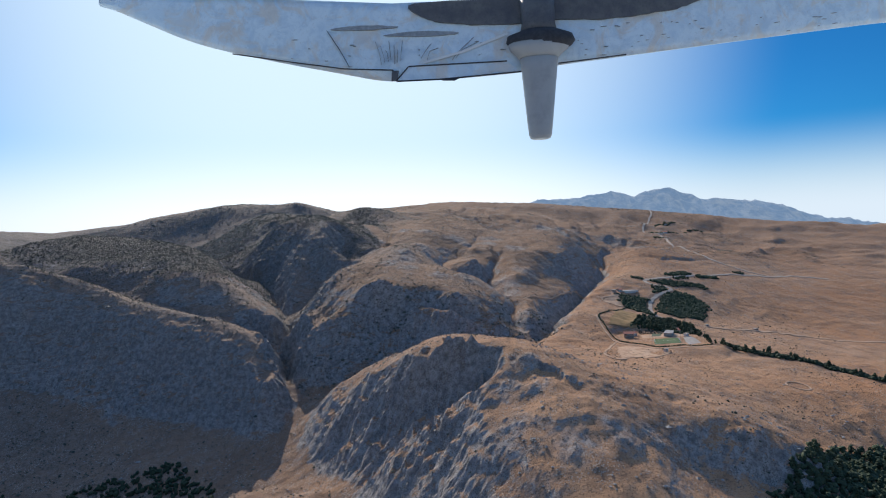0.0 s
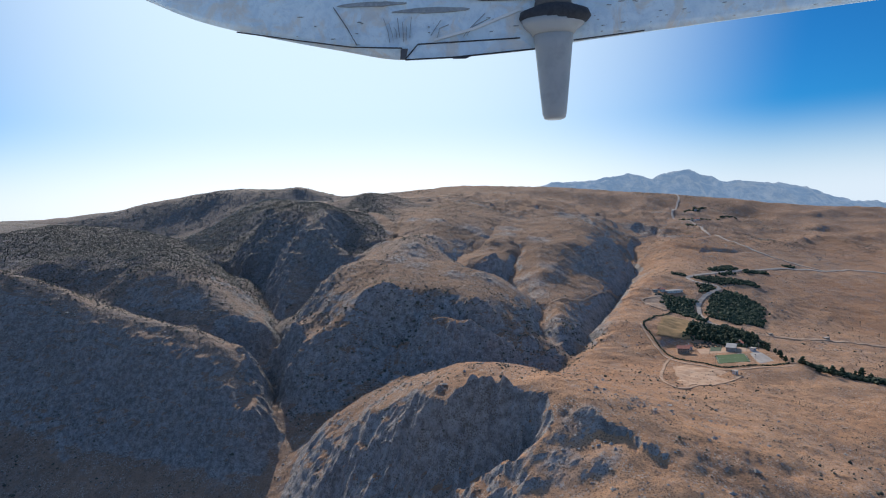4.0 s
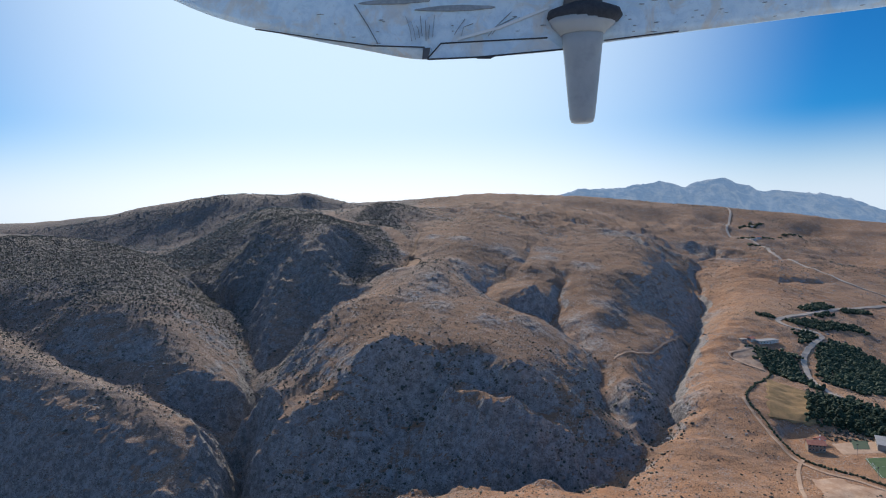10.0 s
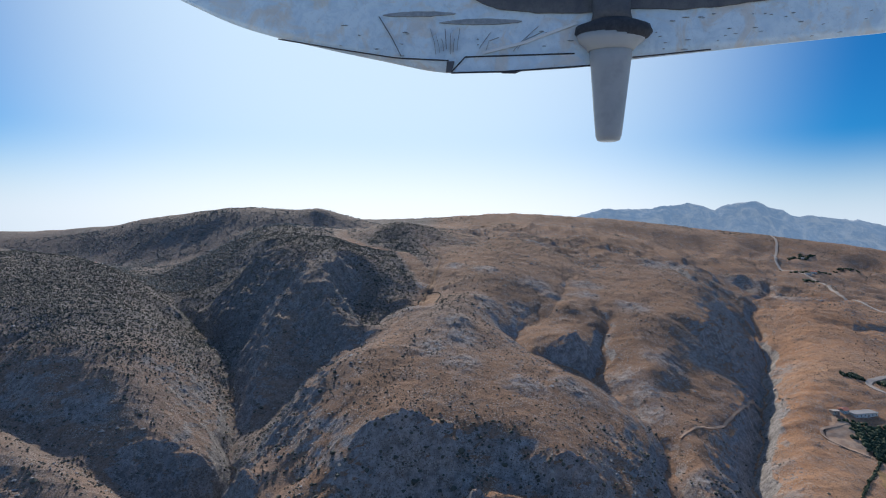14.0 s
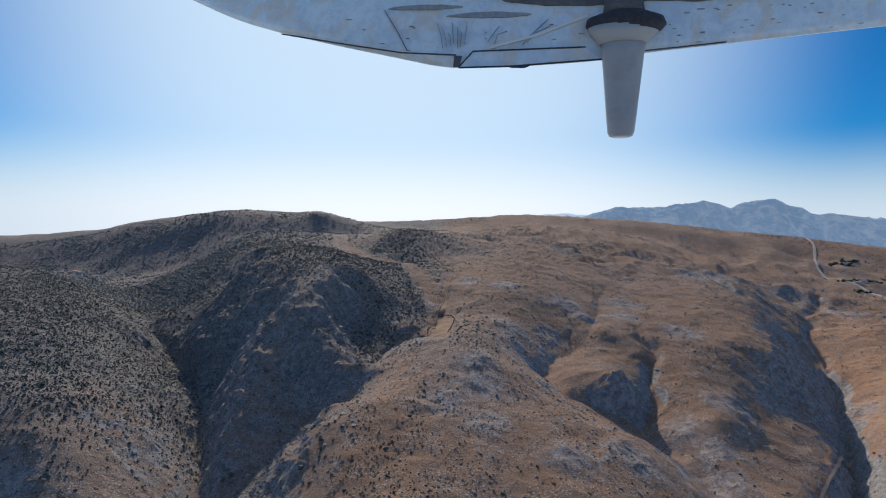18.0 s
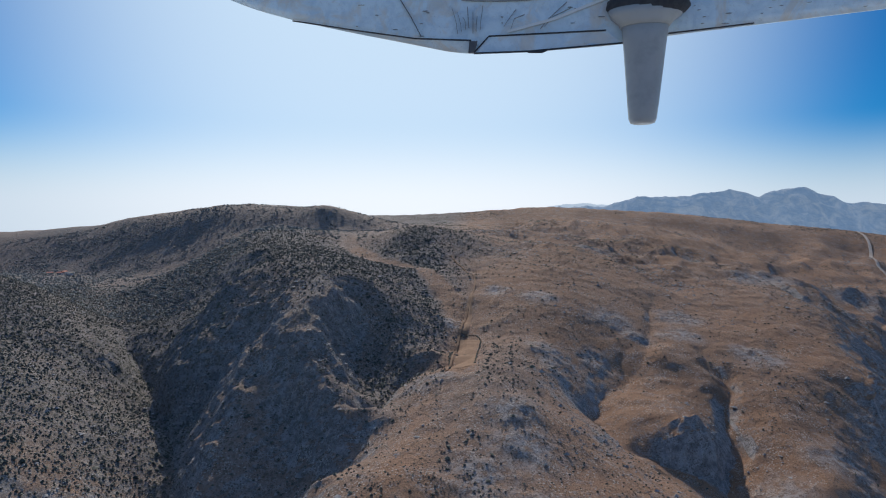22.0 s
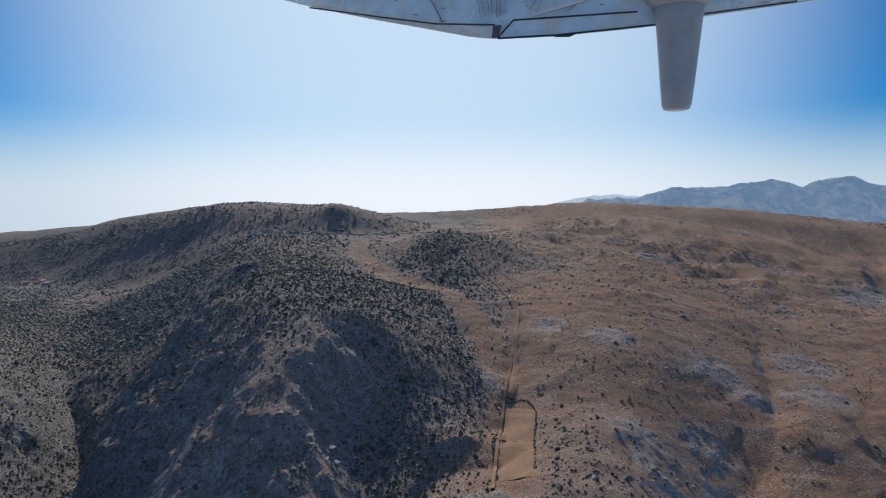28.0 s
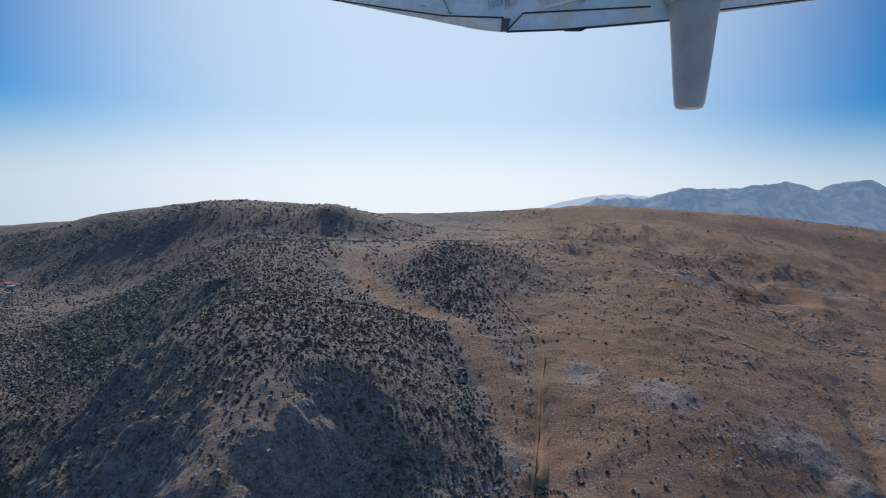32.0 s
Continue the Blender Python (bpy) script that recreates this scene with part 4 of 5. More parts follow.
def thick(x, y):
    patchy = np.clip(0.7 + 1.1 * bumps(*turned(x, y, 55, 0.4)), 0.3, 1)
    denser = 1 + 1.6 * np.clip((-250 - x) / 60, 0, 1) * np.clip((1420 - y) / 80, 0, 1) * np.clip((y - 820) / 40, 0, 1)
    return np.clip(scrubby(x, y) ** 1.5 * patchy * denser, 0, 1) * np.clip(1.3 - 0.85 * steepness(x, y), 0.12, 1) * np.clip((y - 560) / 300, 0.2, 1) * ~built_up(x, y)


bx, by = scatter(230000, -700, 120, 480, 1450, thick)
clumps("scrub_bushes", bx, by, rng.gamma(4, 0.25, len(bx)) + 0.35, 0.8, M_SCRUB, "dark green-grey thorny scrub bushes dotted over rocky slopes", "scrub", 0.4, low=True)
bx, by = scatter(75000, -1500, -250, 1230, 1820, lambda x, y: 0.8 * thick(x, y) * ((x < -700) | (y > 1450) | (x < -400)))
clumps("far_scrub", bx, by, rng.gamma(4, 0.42, len(bx)) + 0.8, 0.7, M_HAZED, "scrub on the far mountain slopes, paled to imitate haze", "scrub", 0.4, low=True)
bx, by = scatter(16000, -170, 160, 655, 830, lambda x, y: 0.28 * np.clip((steepness(x, y) - 0.35) * 3, 0, 1) * np.clip(0.6 + bumps(*turned(x, y, 30, 0.8)), 0.1, 1))
clumps("cliff_scrub", bx, by, rng.gamma(3, 0.3, len(bx)) + 0.6, 0.8, M_SCRUB, "dark bushes clinging to shaded limestone cliffs", "scrub", 0.4)
bx, by = scatter(26000, -120, 560, 330, 1400, lambda x, y: np.interp(y, [700, 820], [1, 0.45]) * np.clip(0.15 + 0.8 * bumps(*turned(x, y, 70, 1.4)), 0, 1) * ~built_up(x, y))
clumps("plateau_bushes", bx, by, rng.gamma(2.5, 0.26, len(bx)) + 0.4, 0.75, M_SCRUB, "sparse dark bushes on the brown plateau", "scrub", 0.4)
bx, by = scatter(150000, -130, 420, 780, 1420, lambda x, y: np.interp(x + 0.3 * (y - 900), [-120, -40], [1, 0.3]) * np.clip(0.22 + 0.5 * bumps(*turned(x, y, 45, 0.9)) + 0.35 * bumps(*turned(x, y, 13, 0.2)), 0.02, 1) * ~built_up(x, y))
clumps("thorn_cushions", bx, by, rng.gamma(3, 0.16, len(bx)) + 0.35, 0.7, M_SCRUB, "small dark thorn cushions scattered over brown hillsides", "scrub", 0.4, low=True)
bx, by = scatter(100000, -330, 900, 1290, 2080, lambda x, y: np.interp(x, [-330, -240], [0, 1]) * np.interp(y, [1290, 1380], [0, 1]) * np.clip(0.1 + 0.6 * bumps(*turned(x, y, 90, 0.9)) + 0.45 * bumps(*turned(x, y, 27, 0.2)), 0.03, 1))
clumps("far_thorn_cushions", bx, by, rng.gamma(3, 0.3, len(bx)) + 0.6, 0.6, M_SCRUB, "dark low scrub dotted over the far brown plateau", "scrub", 0.4, low=True)
bx, by = scatter(50000, -260, 700, 1180, 1900, lambda x, y: np.interp(x, [-260, -120], [0, 1]) * np.interp(y, [1180, 1280], [0, 1]) * np.clip(0.1 + 0.8 * bumps(*turned(x, y, 60, 2.2)) + 0.3 * bumps(*turned(x, y, 19, 1.2)), 0.02, 1))
clumps("far_boulders", bx, by, rng.gamma(2.5, 0.5, len(bx)) + 0.5, 0.5, M_STONE, "pale limestone rocks strewn over the far plateau", "boulders", 0.45, 0.35, low=True)
bx, by = scatter(60000, -60, 420, 340, 800, lambda x, y: np.clip(0.12 + 0.45 * bumps(*turned(x, y, 38, 0.9)) + 0.35 * bumps(*turned(x, y, 11, 0.2)), 0.02, 1) * ~built_up(x, y))
clumps("low_thorn_cushions", bx, by, rng.gamma(3, 0.13, len(bx)) + 0.25, 0.7, M_SCRUB, "small dark thorn cushions dotted over the orange plateau", "scrub", 0.4, low=True)
bx, by = scatter(60000, -500, 480, 310, 1250, lambda x, y: np.clip((steepness(x, y) - 0.12) * 1.4, 0.02, 1) * np.clip(0.3 + bumps(*turned(x, y, 34, 2.2)), 0, 1) * ~built_up(x, y))
clumps("limestone_boulders", bx, by, rng.gamma(2.5, 0.42, len(bx)) + 0.4, 0.6, M_STONE, "pale grey limestone boulders strewn over slopes", "boulders", 0.45, 0.35, low=True)

# ---- trees ----
def lobes(bm, rnd, places):
    """Uneven leafy lobes at (x, y, z, size)."""
    for x, y, z, size in places:
        vs = [bm.verts.new((x + v[0] * size * rnd.uniform(0.35, 0.65), y + v[1] * size * rnd.uniform(0.35, 0.65), z + v[2] * size * rnd.uniform(0.3, 0.5))) for v in ICO]
        for f in ICO_FACES:
            bm.faces.new([vs[i] for i in f])


def pine_tree(tall, wide, seed, label, pose_at):
    rnd = random.Random(seed)
    root = tagged(new("pine_tree"), label, "tree", "pines of the groves")
    bm = bmesh.new()
    bmesh.ops.create_cone(bm, cap_ends=True, segments=7, radius1=0.22, radius2=0.07, depth=tall * 0.8, matrix=Matrix.Translation((0, 0, tall * 0.4)))
    for k in range(6):
        a, z = k * 2.4 + rnd.random(), tall * (0.25 + 0.09 * k)
        bmesh.ops.create_cone(bm, cap_ends=False, segments=4, radius1=0.07, radius2=0.02, depth=wide * 0.45,
                              matrix=Matrix.Translation((math.cos(a) * wide * 0.2, math.sin(a) * wide * 0.2, z)) @ Euler((0, radians(65), a)).to_matrix().to_4x4())
    part("trunk", bm, M_BARK, root)
    bm = bmesh.new()
    places = []
    for k in range(30):
        z = rnd.uniform(0.22, 1.0)
        reach = wide * 0.5 * (1 - ((z - 0.35) / 0.72) ** 2 if z > 0.35 else 0.75 + 0.25 * (z - 0.22) / 0.13)
        a = k * 2.4 + rnd.uniform(-0.5, 0.5)
        r = reach * rnd.uniform(0.35, 1.0)
        places.append((math.cos(a) * r, math.sin(a) * r, z * tall, wide * rnd.uniform(0.28, 0.5)))
    lobes(bm, rnd, places)
    part("crown", bm, M_PINE, root)
    root.matrix_world = pose_at
    return root


def inside(poly, x, y):
    hit = False
    for (x0, y0), (x1, y1) in zip(poly, poly[1:] + poly[:1]):
        if (y0 > y) != (y1 > y) and x < (x1 - x0) * (y - y0) / (y1 - y0) + x0:
            hit = not hit
    return hit


def filled(poly, gap, seed):
    rnd = random.Random(seed)
    xs, ys = [p[0] for p in poly], [p[1] for p in poly]
    out, y = [], min(ys)
    while y < max(ys):
        x = min(xs) + rnd.random() * gap
        while x < max(xs):
            q = (x + rnd.uniform(-0.4, 0.4) * gap, y + rnd.uniform(-0.4, 0.4) * gap)
            if inside(poly, *q):
                out.append(q)
            x += gap
        y += gap * 0.9
    return out


rnd = random.Random(5)
MODELS = []
for k, (tall, wide) in enumerate(((6.5, 4.6), (5.4, 4.2), (7.6, 5.0), (4.6, 3.8))):
    MODELS.append((tall, wide))
LOWER_GROVE = [(274, 838), (311, 850), (330, 825), (323, 778), (312, 752), (283, 752), (266, 764), (242, 776)]
BUTTE_GROVE = [(188, 352), (224, 386), (285, 438), (345, 462), (400, 440), (330, 400), (262, 372), (205, 345)]
ROAD_LINE = np.array([(p.x, p.y) for p in along(MAIN_ROAD, 3.0)])


def off_road(q, gap=6.5):
    return np.hypot(ROAD_LINE[:, 0] - q[0], ROAD_LINE[:, 1] - q[1]).min() > gap


spots = []
for k in range(46):
    t = k / 45
    q = along([(316, 752), (308, 711), (312, 690), (330, 668), (372, 655), (426, 596), (500, 545)], 4.0)
    p = q[int(t * (len(q) - 1))]
    spots.append((p.x + rnd.uniform(-3.5, 3.5), p.y + rnd.uniform(-3.5, 3.5)))
spots += filled(BUTTE_GROVE, 8.0, 2)
spots += [q for q in filled(LOWER_GROVE, 5.6, 1) if off_road(q)]
made = []
for k, (x, y) in enumerate(spots[:330]):
    m = pose(x, y, height(x, y) - 0.15, rnd.uniform(-3, 3), rnd.uniform(-3, 3), rnd.uniform(0, 360))
    if k < len(MODELS):
        made.append(pine_tree(*MODELS[k], 20 + k, "dark green pine tree standing in a dense grove", m))
    else:
        ob = copy_thing(made[k % len(MODELS)], m)
        s = rnd.uniform(0.75, 1.15)
        ob.scale = (s, s, s * rnd.uniform(0.9, 1.1))


def wood(name, polys, gap, size, label, seed, tall=1.05, per=6):
    pts = [q for k, p in enumerate(polys) for q in filled(p, gap, seed + k) if off_road(q)]
    x, y = np.array([p[0] for p in pts]), np.array([p[1] for p in pts])
    return clumps(name, x, y, size * rng.uniform(0.75, 1.2, len(x)), tall, M_PINE, label, "woodland", 0.4, 0.15, per=per)


wood("upper_grove", [[(269, 935), (293, 934), (312, 930), (300, 888), (294, 852), (279, 878), (266, 892)]], 4.6, 4.8, "dense dark pine grove beside the winding road", 31)
wood("roadside_grove", [[(378, 984), (400, 974), (410, 943), (368, 862), (330, 860), (312, 884), (326, 916), (346, 950)]], 5.0, 4.8, "dense dark pine grove inside the road bend", 41)
wood("hill_groves", [[(322, 1040), (336, 1048), (352, 1034), (344, 1026)], [(352, 1030), (372, 1012), (400, 1022), (452, 1034), (446, 1046), (392, 1044)],
                     [(345, 992), (362, 996), (366, 984), (346, 964), (336, 962)], [(398, 1086), (412, 1078), (456, 1116), (448, 1130)], [(460, 1100), (505, 1120), (508, 1134), (470, 1118)],
                     [(565, 1178), (590, 1180), (590, 1190), (566, 1188)], [(392, 1066), (420, 1084), (436, 1080), (410, 1062)]], 5.0, 4.6, "strips of planted dark pines on the hillside", 51)
wood("far_groves", [[(560, 1640), (600, 1650), (640, 1660), (600, 1668)], [(640, 1830), (700, 1840), (720, 1860), (660, 1850)], [(690, 2140), (780, 2150), (760, 2180), (700, 2170)],
                    [(540, 1560), (570, 1562), (566, 1574), (545, 1572)], [(700, 1750), (760, 1752), (750, 1764), (705, 1762)]], 9.0, 7.0, "far dark strips of trees beside the road", 61, 0.8, 4)
row = [(p.x + rng.uniform(-3.5, 3.5), p.y + rng.uniform(-3.5, 3.5)) for p in along([(322, 690), (345, 664), (380, 645), (430, 596), (500, 548), (600, 500)], 1.6) for _ in range(2)]
clumps("roadside_row", np.array([q[0] for q in row]), np.array([q[1] for q in row]), rng.uniform(3.4, 5.4, len(row)), 1.05, M_PINE, "long dense row of dark pines along the plateau edge", "woodland", 0.4, 0.15, per=4)
wood("lower_grove", [LOWER_GROVE], 5.2, 4.4, "dense dark pine undergrowth of the grove by the pitch", 91)
wood("butte_wood", [BUTTE_GROVE], 6.4, 5.0, "dense dark pines below the butte", 81)
wood("valley_wood", [[(-420, 560), (-369, 545), (-318, 575), (-270, 592), (-215, 545), (-190, 510), (-235, 470), (-330, 450), (-430, 500)]], 10.0, 5.0, "dark green trees on the shaded valley floor", 71)

# ---- hedge round the compound ----
HEDGE = [(266, 883), (235, 842), (205, 800), (204, 770), (204, 729), (212, 705), (226, 690), (238, 675), (265, 678), (306, 690)]
hp = along(HEDGE, 2.0)
hx = np.array([p.x for p in hp for _ in range(2)]) + rng.uniform(-0.7, 0.7, 2 * len(hp))
hy = np.array([p.y for p in hp for _ in range(2)]) + rng.uniform(-0.7, 0.7, 2 * len(hp))
clumps("hedge", hx, hy, rng.uniform(1.1, 2.0, len(hx)), 1.0, M_PINE, "dark clipped hedge along the compound boundary", "hedge", 0.35, 0.2)
for k, way in enumerate(([(-100, 1012), (-103, 1043), (-104, 1063), (-101, 1090), (-106, 1102)], [(-103, 1062), (-94, 1059), (-84, 1058)], [(-106, 1102), (-96, 1108), (-87, 1106), (-83, 1090), (-84, 1058), (-84, 1020)])):
    wp = along(way, 1.3)
    wx = np.array([p.x for p in wp]) + rng.uniform(-0.3, 0.3, len(wp))
    clumps("field_hedge", wx, np.array([p.y for p in wp]), rng.uniform(0.8, 1.5, len(wp)), 0.8, M_SCRUB, "thin dark thorn hedge bounding the tilled field", "hedge", 0.4, 0.2)
gx, gy = scatter(400, 242, 300, 748, 764, lambda x, y: 0.35 + 0 * x)
clumps("yard_shrubs", gx, gy, rng.uniform(1.0, 2.2, len(gx)), 0.9, M_SCRUB, "dusty grey-green shrubs at the edge of the grove", "shrubs", 0.4)


# ---- buildings ----
def box(bm, x0, x1, y0, y1, z0, z1):
    vs = [bm.verts.new(p) for p in ((x0, y0, z0), (x1, y0, z0), (x1, y1, z0), (x0, y1, z0), (x0, y0, z1), (x1, y0, z1), (x1, y1, z1), (x0, y1, z1))]
    for f in ((3, 2, 1, 0), (4, 5, 6, 7), (0, 1, 5, 4), (1, 2, 6, 5), (2, 3, 7, 6), (3, 0, 4, 7)):
        bm.faces.new([vs[i] for i in f])


def block(x0, x1, y0, y1, z0, z1, bevel=0.0):
    bm = bmesh.new()
    box(bm, x0, x1, y0, y1, z0, z1)
    if bevel:
        bmesh.ops.bevel(bm, geom=bm.edges[:], offset=bevel, segments=1, affect="EDGES")
    return bm


def gable(w, d, z, rise, eave=0.6, thick=0.25):
    """A ridged roof with eaves and thickness."""
    bm = bmesh.new()
    rows = []
    for x in (-w / 2 - eave, w / 2 + eave):
        rows.append([bm.verts.new(p) for p in ((x, -d / 2 - eave, z - 0.2), (x, 0, z + rise), (x, d / 2 + eave, z - 0.2), (x, d / 2 + eave, z - 0.2 + thick), (x, 0, z + rise + thick * 1.2), (x, -d / 2 - eave, z - 0.2 + thick))])
    for i in range(6):
        bm.faces.new((rows[0][i], rows[0][(i + 1) % 6], rows[1][(i + 1) % 6], rows[1][i]))
    bm.faces.new((rows[0][5], rows[0][4], rows[0][1], rows[0][0]))
    bm.faces.new((rows[0][4], rows[0][3], rows[0][2], rows[0][1]))
    bm.faces.new((rows[1][0], rows[1][1], rows[1][4], rows[1][5]))
    bm.faces.new((rows[1][1], rows[1][2], rows[1][3], rows[1][4]))
    return bm


def building(name, label, x, y, turn, w, d, h, roof, wall_material=None, storeys=1, bays=4, category="house"):
    """Walls with windows and a door, under a tiled gable, a flat slab or a sheet roof."""
    wall_material = wall_material or M_PLASTER
    base = min(height(x + dx, y + dy) for dx in (-w / 2, 0, w / 2) for dy in (-d / 2, 0, d / 2))
    root = tagged(new(name), label, category)
    top = h + 1.2
    part("wall", block(-w / 2, w / 2, -d / 2, d / 2, -0.6, top, 0.03), wall_material, root)
    if roof == "gable":
        roof_ob = part("roof", gable(w, d, top, d * 0.22), M_TILES, root, "red clay tile roof")
        bm = block(-0.4, 0.4, -0.4, 0.4, top + d * 0.08, top + d * 0.22 + 0.9, 0.04)
        bmesh.ops.translate(bm, verts=bm.verts[:], vec=(w * 0.28, d * 0.2, 0))
        part("chimney", bm, M_PLASTER, roof_ob)
    else:
        part("roof", block(-w / 2 - 0.4, w / 2 + 0.4, -d / 2 - 0.4, d / 2 + 0.4, top + 0.003, top + 0.28, 0.04), M_TIN if roof == "sheet" else M_CONCRETE, root)
    for side in (-1, 1):
        for s in range(storeys):
            for b in range(bays):
                cx_, z0 = -w / 2 + w * (b + 0.5) / bays, 1.2 + s * (h / storeys) + h / storeys * 0.3
                if s == 0 and b == bays // 2 and side < 0:
                    door = part("door", block(cx_ - 0.55, cx_ + 0.55, -d / 2 - 0.06, -d / 2 - 0.002, 0.9, 3.0), M_WOOD, root)
                    part("step", block(cx_ - 0.8, cx_ + 0.8, -d / 2 - 0.9, -d / 2 - 0.07, -0.5, 0.88), M_CONCRETE, door)
                    continue
                f = side * (d / 2 + 0.05)
                frame_ob = part("window", block(cx_ - 0.65, cx_ + 0.65, min(f, side * (d / 2 + 0.002)), max(f, side * (d / 2 + 0.002)), z0, z0 + 1.25), M_LINE, root)
                g0, g1 = sorted((f + side * 0.002, f + side * 0.03))
                part("pane", block(cx_ - 0.55, cx_ + 0.55, g0, g1, z0 + 0.1, z0 + 1.15), M_DARK, frame_ob)
    root.matrix_world = pose(x, y, base - 0.4, 0, 0, turn)
    return root


building("main_house", "two-storey ochre house with a red tile roof by the hedge", 223, 732, -14, 11, 8, 4.8, "gable", M_OCHRE, storeys=2, bays=5)
building("annexe", "low white annexe with a red tile roof", 233, 745, 24, 7, 5, 2.8, "gable", bays=2)
building("grandstand_hall", "long grey sheet-roofed hall beside the court", 274, 738, 62, 20, 9, 3.4, "sheet", M_CONCRETE, bays=6, category="hall")
building("gate_hut", "small white hut on bare earth beside the track", 240, 656, 20, 3.6, 3.2, 2.4, "flat", bays=1, category="hut")
building("hill_farm_hall", "long pale farm hall with a grey sheet roof", 294, 955, 18, 24, 9, 3.2, "sheet", bays=6, category="barn")
building("hill_farm_house", "small plastered farmhouse with a red tile roof", 277, 953, 35, 8, 6, 3.0, "gable", bays=3)
building("hill_farm_shed", "small flat-roofed shed beside the farm hall", 266, 946, 10, 6, 5, 2.6, "flat", M_CONCRETE, bays=2, category="shed")
building("poolside_hut", "white flat-roofed hut by the parking yard", 292, 730, 40, 5, 4, 2.6, "flat", bays=2, category="hut")
building("grove_house", "white house with a red roof among the pines", 292, 757, 60, 9, 6, 3.0, "gable", bays=3)
building("track_shelter", "small stone shelter beside the dirt track", 356, 820, 5, 4, 3, 2.2, "flat", M_CONCRETE, bays=1, category="shelter")
building("track_barn", "small stone barn beside the dirt track", 432, 840, 12, 6, 4, 2.6, "flat", M_CONCRETE, bays=2, category="barn")
for k, (x, y) in enumerate(((-845, 1604), (-830, 1612), (-860, 1598), (-824, 1598), (-850, 1620))):
    building("hamlet_house", "tiny pale house in a far hillside hamlet", x, y, 20 * k, 9, 7, 3.2, "flat" if k % 2 else "gable", bays=3)
for k, (x, y) in enumerate(((606, 1652), (620, 1672), (676, 1836), (720, 2164), (740, 2150), (590, 1640))):
    building("roadside_house", "pale far house beside the plateau road", x, y, 33 * k, 11, 8, 3.4, "flat" if k % 3 else "gable", bays=3)


# ---- goals, floodlight masts, boundary wall of the pitch ----
def rod(bm, a, b, r, sides=6):
    a, b = Vector(a), Vector(b)
    m = Matrix.Translation((a + b) / 2) @ (b - a).to_track_quat("Z", "Y").to_matrix().to_4x4()
    bmesh.ops.create_cone(bm, cap_ends=True, segments=sides, radius1=r, radius2=r, depth=(b - a).length, matrix=m)


def goal(x, y, turn):
    root = tagged(new("football_goal"), "white metal football goal on the turf", "goal", "goals of the pitch")
    for name, a, b in (("post", (-2, 0, 0), (-2, 0, 2.1)), ("post", (2, 0, 0), (2, 0, 2.1)), ("crossbar", (-2, 0, 2.1), (2, 0, 2.1)), ("stay", (-2, 0, 2.1), (-2, 1.2, 0)), ("stay", (2, 0, 2.1), (2, 1.2, 0))):
        bm = bmesh.new()
        rod(bm, a, b, 0.09)
        part(name, bm, M_LINE, root)
    root.matrix_world = pose(x, y, drop(x, y, 0.35), 0, 0, turn)
    return root


g = goal(*(tuple((Vector(edge[0]) + Vector(edge[3])) / 2)), 73)
q = (Vector(edge[1]) + Vector(edge[2])) / 2
copy_thing(g, pose(q.x, q.y, drop(q.x, q.y, 0.35), 0, 0, 253))


def light_mast(x, y):
    root = tagged(new("floodlight_mast"), "thin grey steel floodlight mast beside the pitch", "lamp post", "floodlights of the pitch")
    bm = bmesh.new()
    rod(bm, (0, 0, -0.3), (0, 0, 8), 0.12)
    part("pole", bm, M_TIN, root)
    part("lamp_head", block(-0.7, 0.7, -0.15, 0.15, 8, 8.5, 0.03), M_DARK, root)
    root.matrix_world = pose(x, y, height(x, y), 0, 0, 15)
    return root


mast = light_mast(235, 684)
for x, y in ((274, 689), (283, 725), (245, 721), (300, 735)):
    copy_thing(mast, pose(x, y, height(x, y), 0, 0, 15))

# ---- the aircraft's wing overhead ----
WING = new("aircraft_wing")
tagged(WING, "weathered white aircraft wing underside with dark seams and a hanging mast", "wing")
WX, WZ = 3.86, 4.0


def on_wing(u, v, out=0.0):
    """A place on the wing's underside: u along the span, v down towards the trailing edge."""
    return Vector((u * WX, -out - v * 0.4, -v * WZ))


n = Nodes("weathered_paint_with_reflections", 0.28)
n.bsdf.inputs["Specular IOR Level"].default_value = 0.6
streak = n.noise(90, 6, 0.65, True, 0.6)
dirt = n.noise(22, 6, 0.7, True)
paint = n.mix(n.ramp(streak, 0.4, 0.7), (0.68, 0.78, 0.84), (0.52, 0.64, 0.73))
paint = n.mix(n.ramp(dirt, 0.54, 0.74, 0, 0.45), paint, (0.36, 0.36, 0.36))
# Ochre and blue patches imitate ground and sky mirrored in the gloss.
paint = n.mix(n.ramp(n.noise(240, 5, 0.65, True, 1.0), 0.47, 0.64, 0, 0.5), paint, (0.66, 0.53, 0.39))
paint = n.mix(n.ramp(n.noise(330, 4, 0.6, True, 0.5), 0.5, 0.66, 0, 0.5), paint, (0.55, 0.68, 0.78))
M_PAINT = n.done(paint, dirt, 0.15, 4)
M_SEAM = plain_material("dark_sealant", (0.035, 0.035, 0.04), (0.06, 0.06, 0.065), 30, 0.6, True, 0.2, 1)
M_MAST = plain_material("grey_painted_mast", (0.36, 0.36, 0.35), (0.43, 0.425, 0.41), 900, 0.35, True, 0.05, 1)
M_STAIN = plain_material("grimy_paint", (0.22, 0.24, 0.26), (0.36, 0.38, 0.39), 40, 0.45, True, 0.1, 1)
# dark grey of bracket and mast root, also the tone of the painted shade band
M_SHADE = plain_material("dark_grey_and_painted_shade", (0.09, 0.09, 0.10), (0.15, 0.145, 0.14), 120, 0.5, True, 0.1, 1)

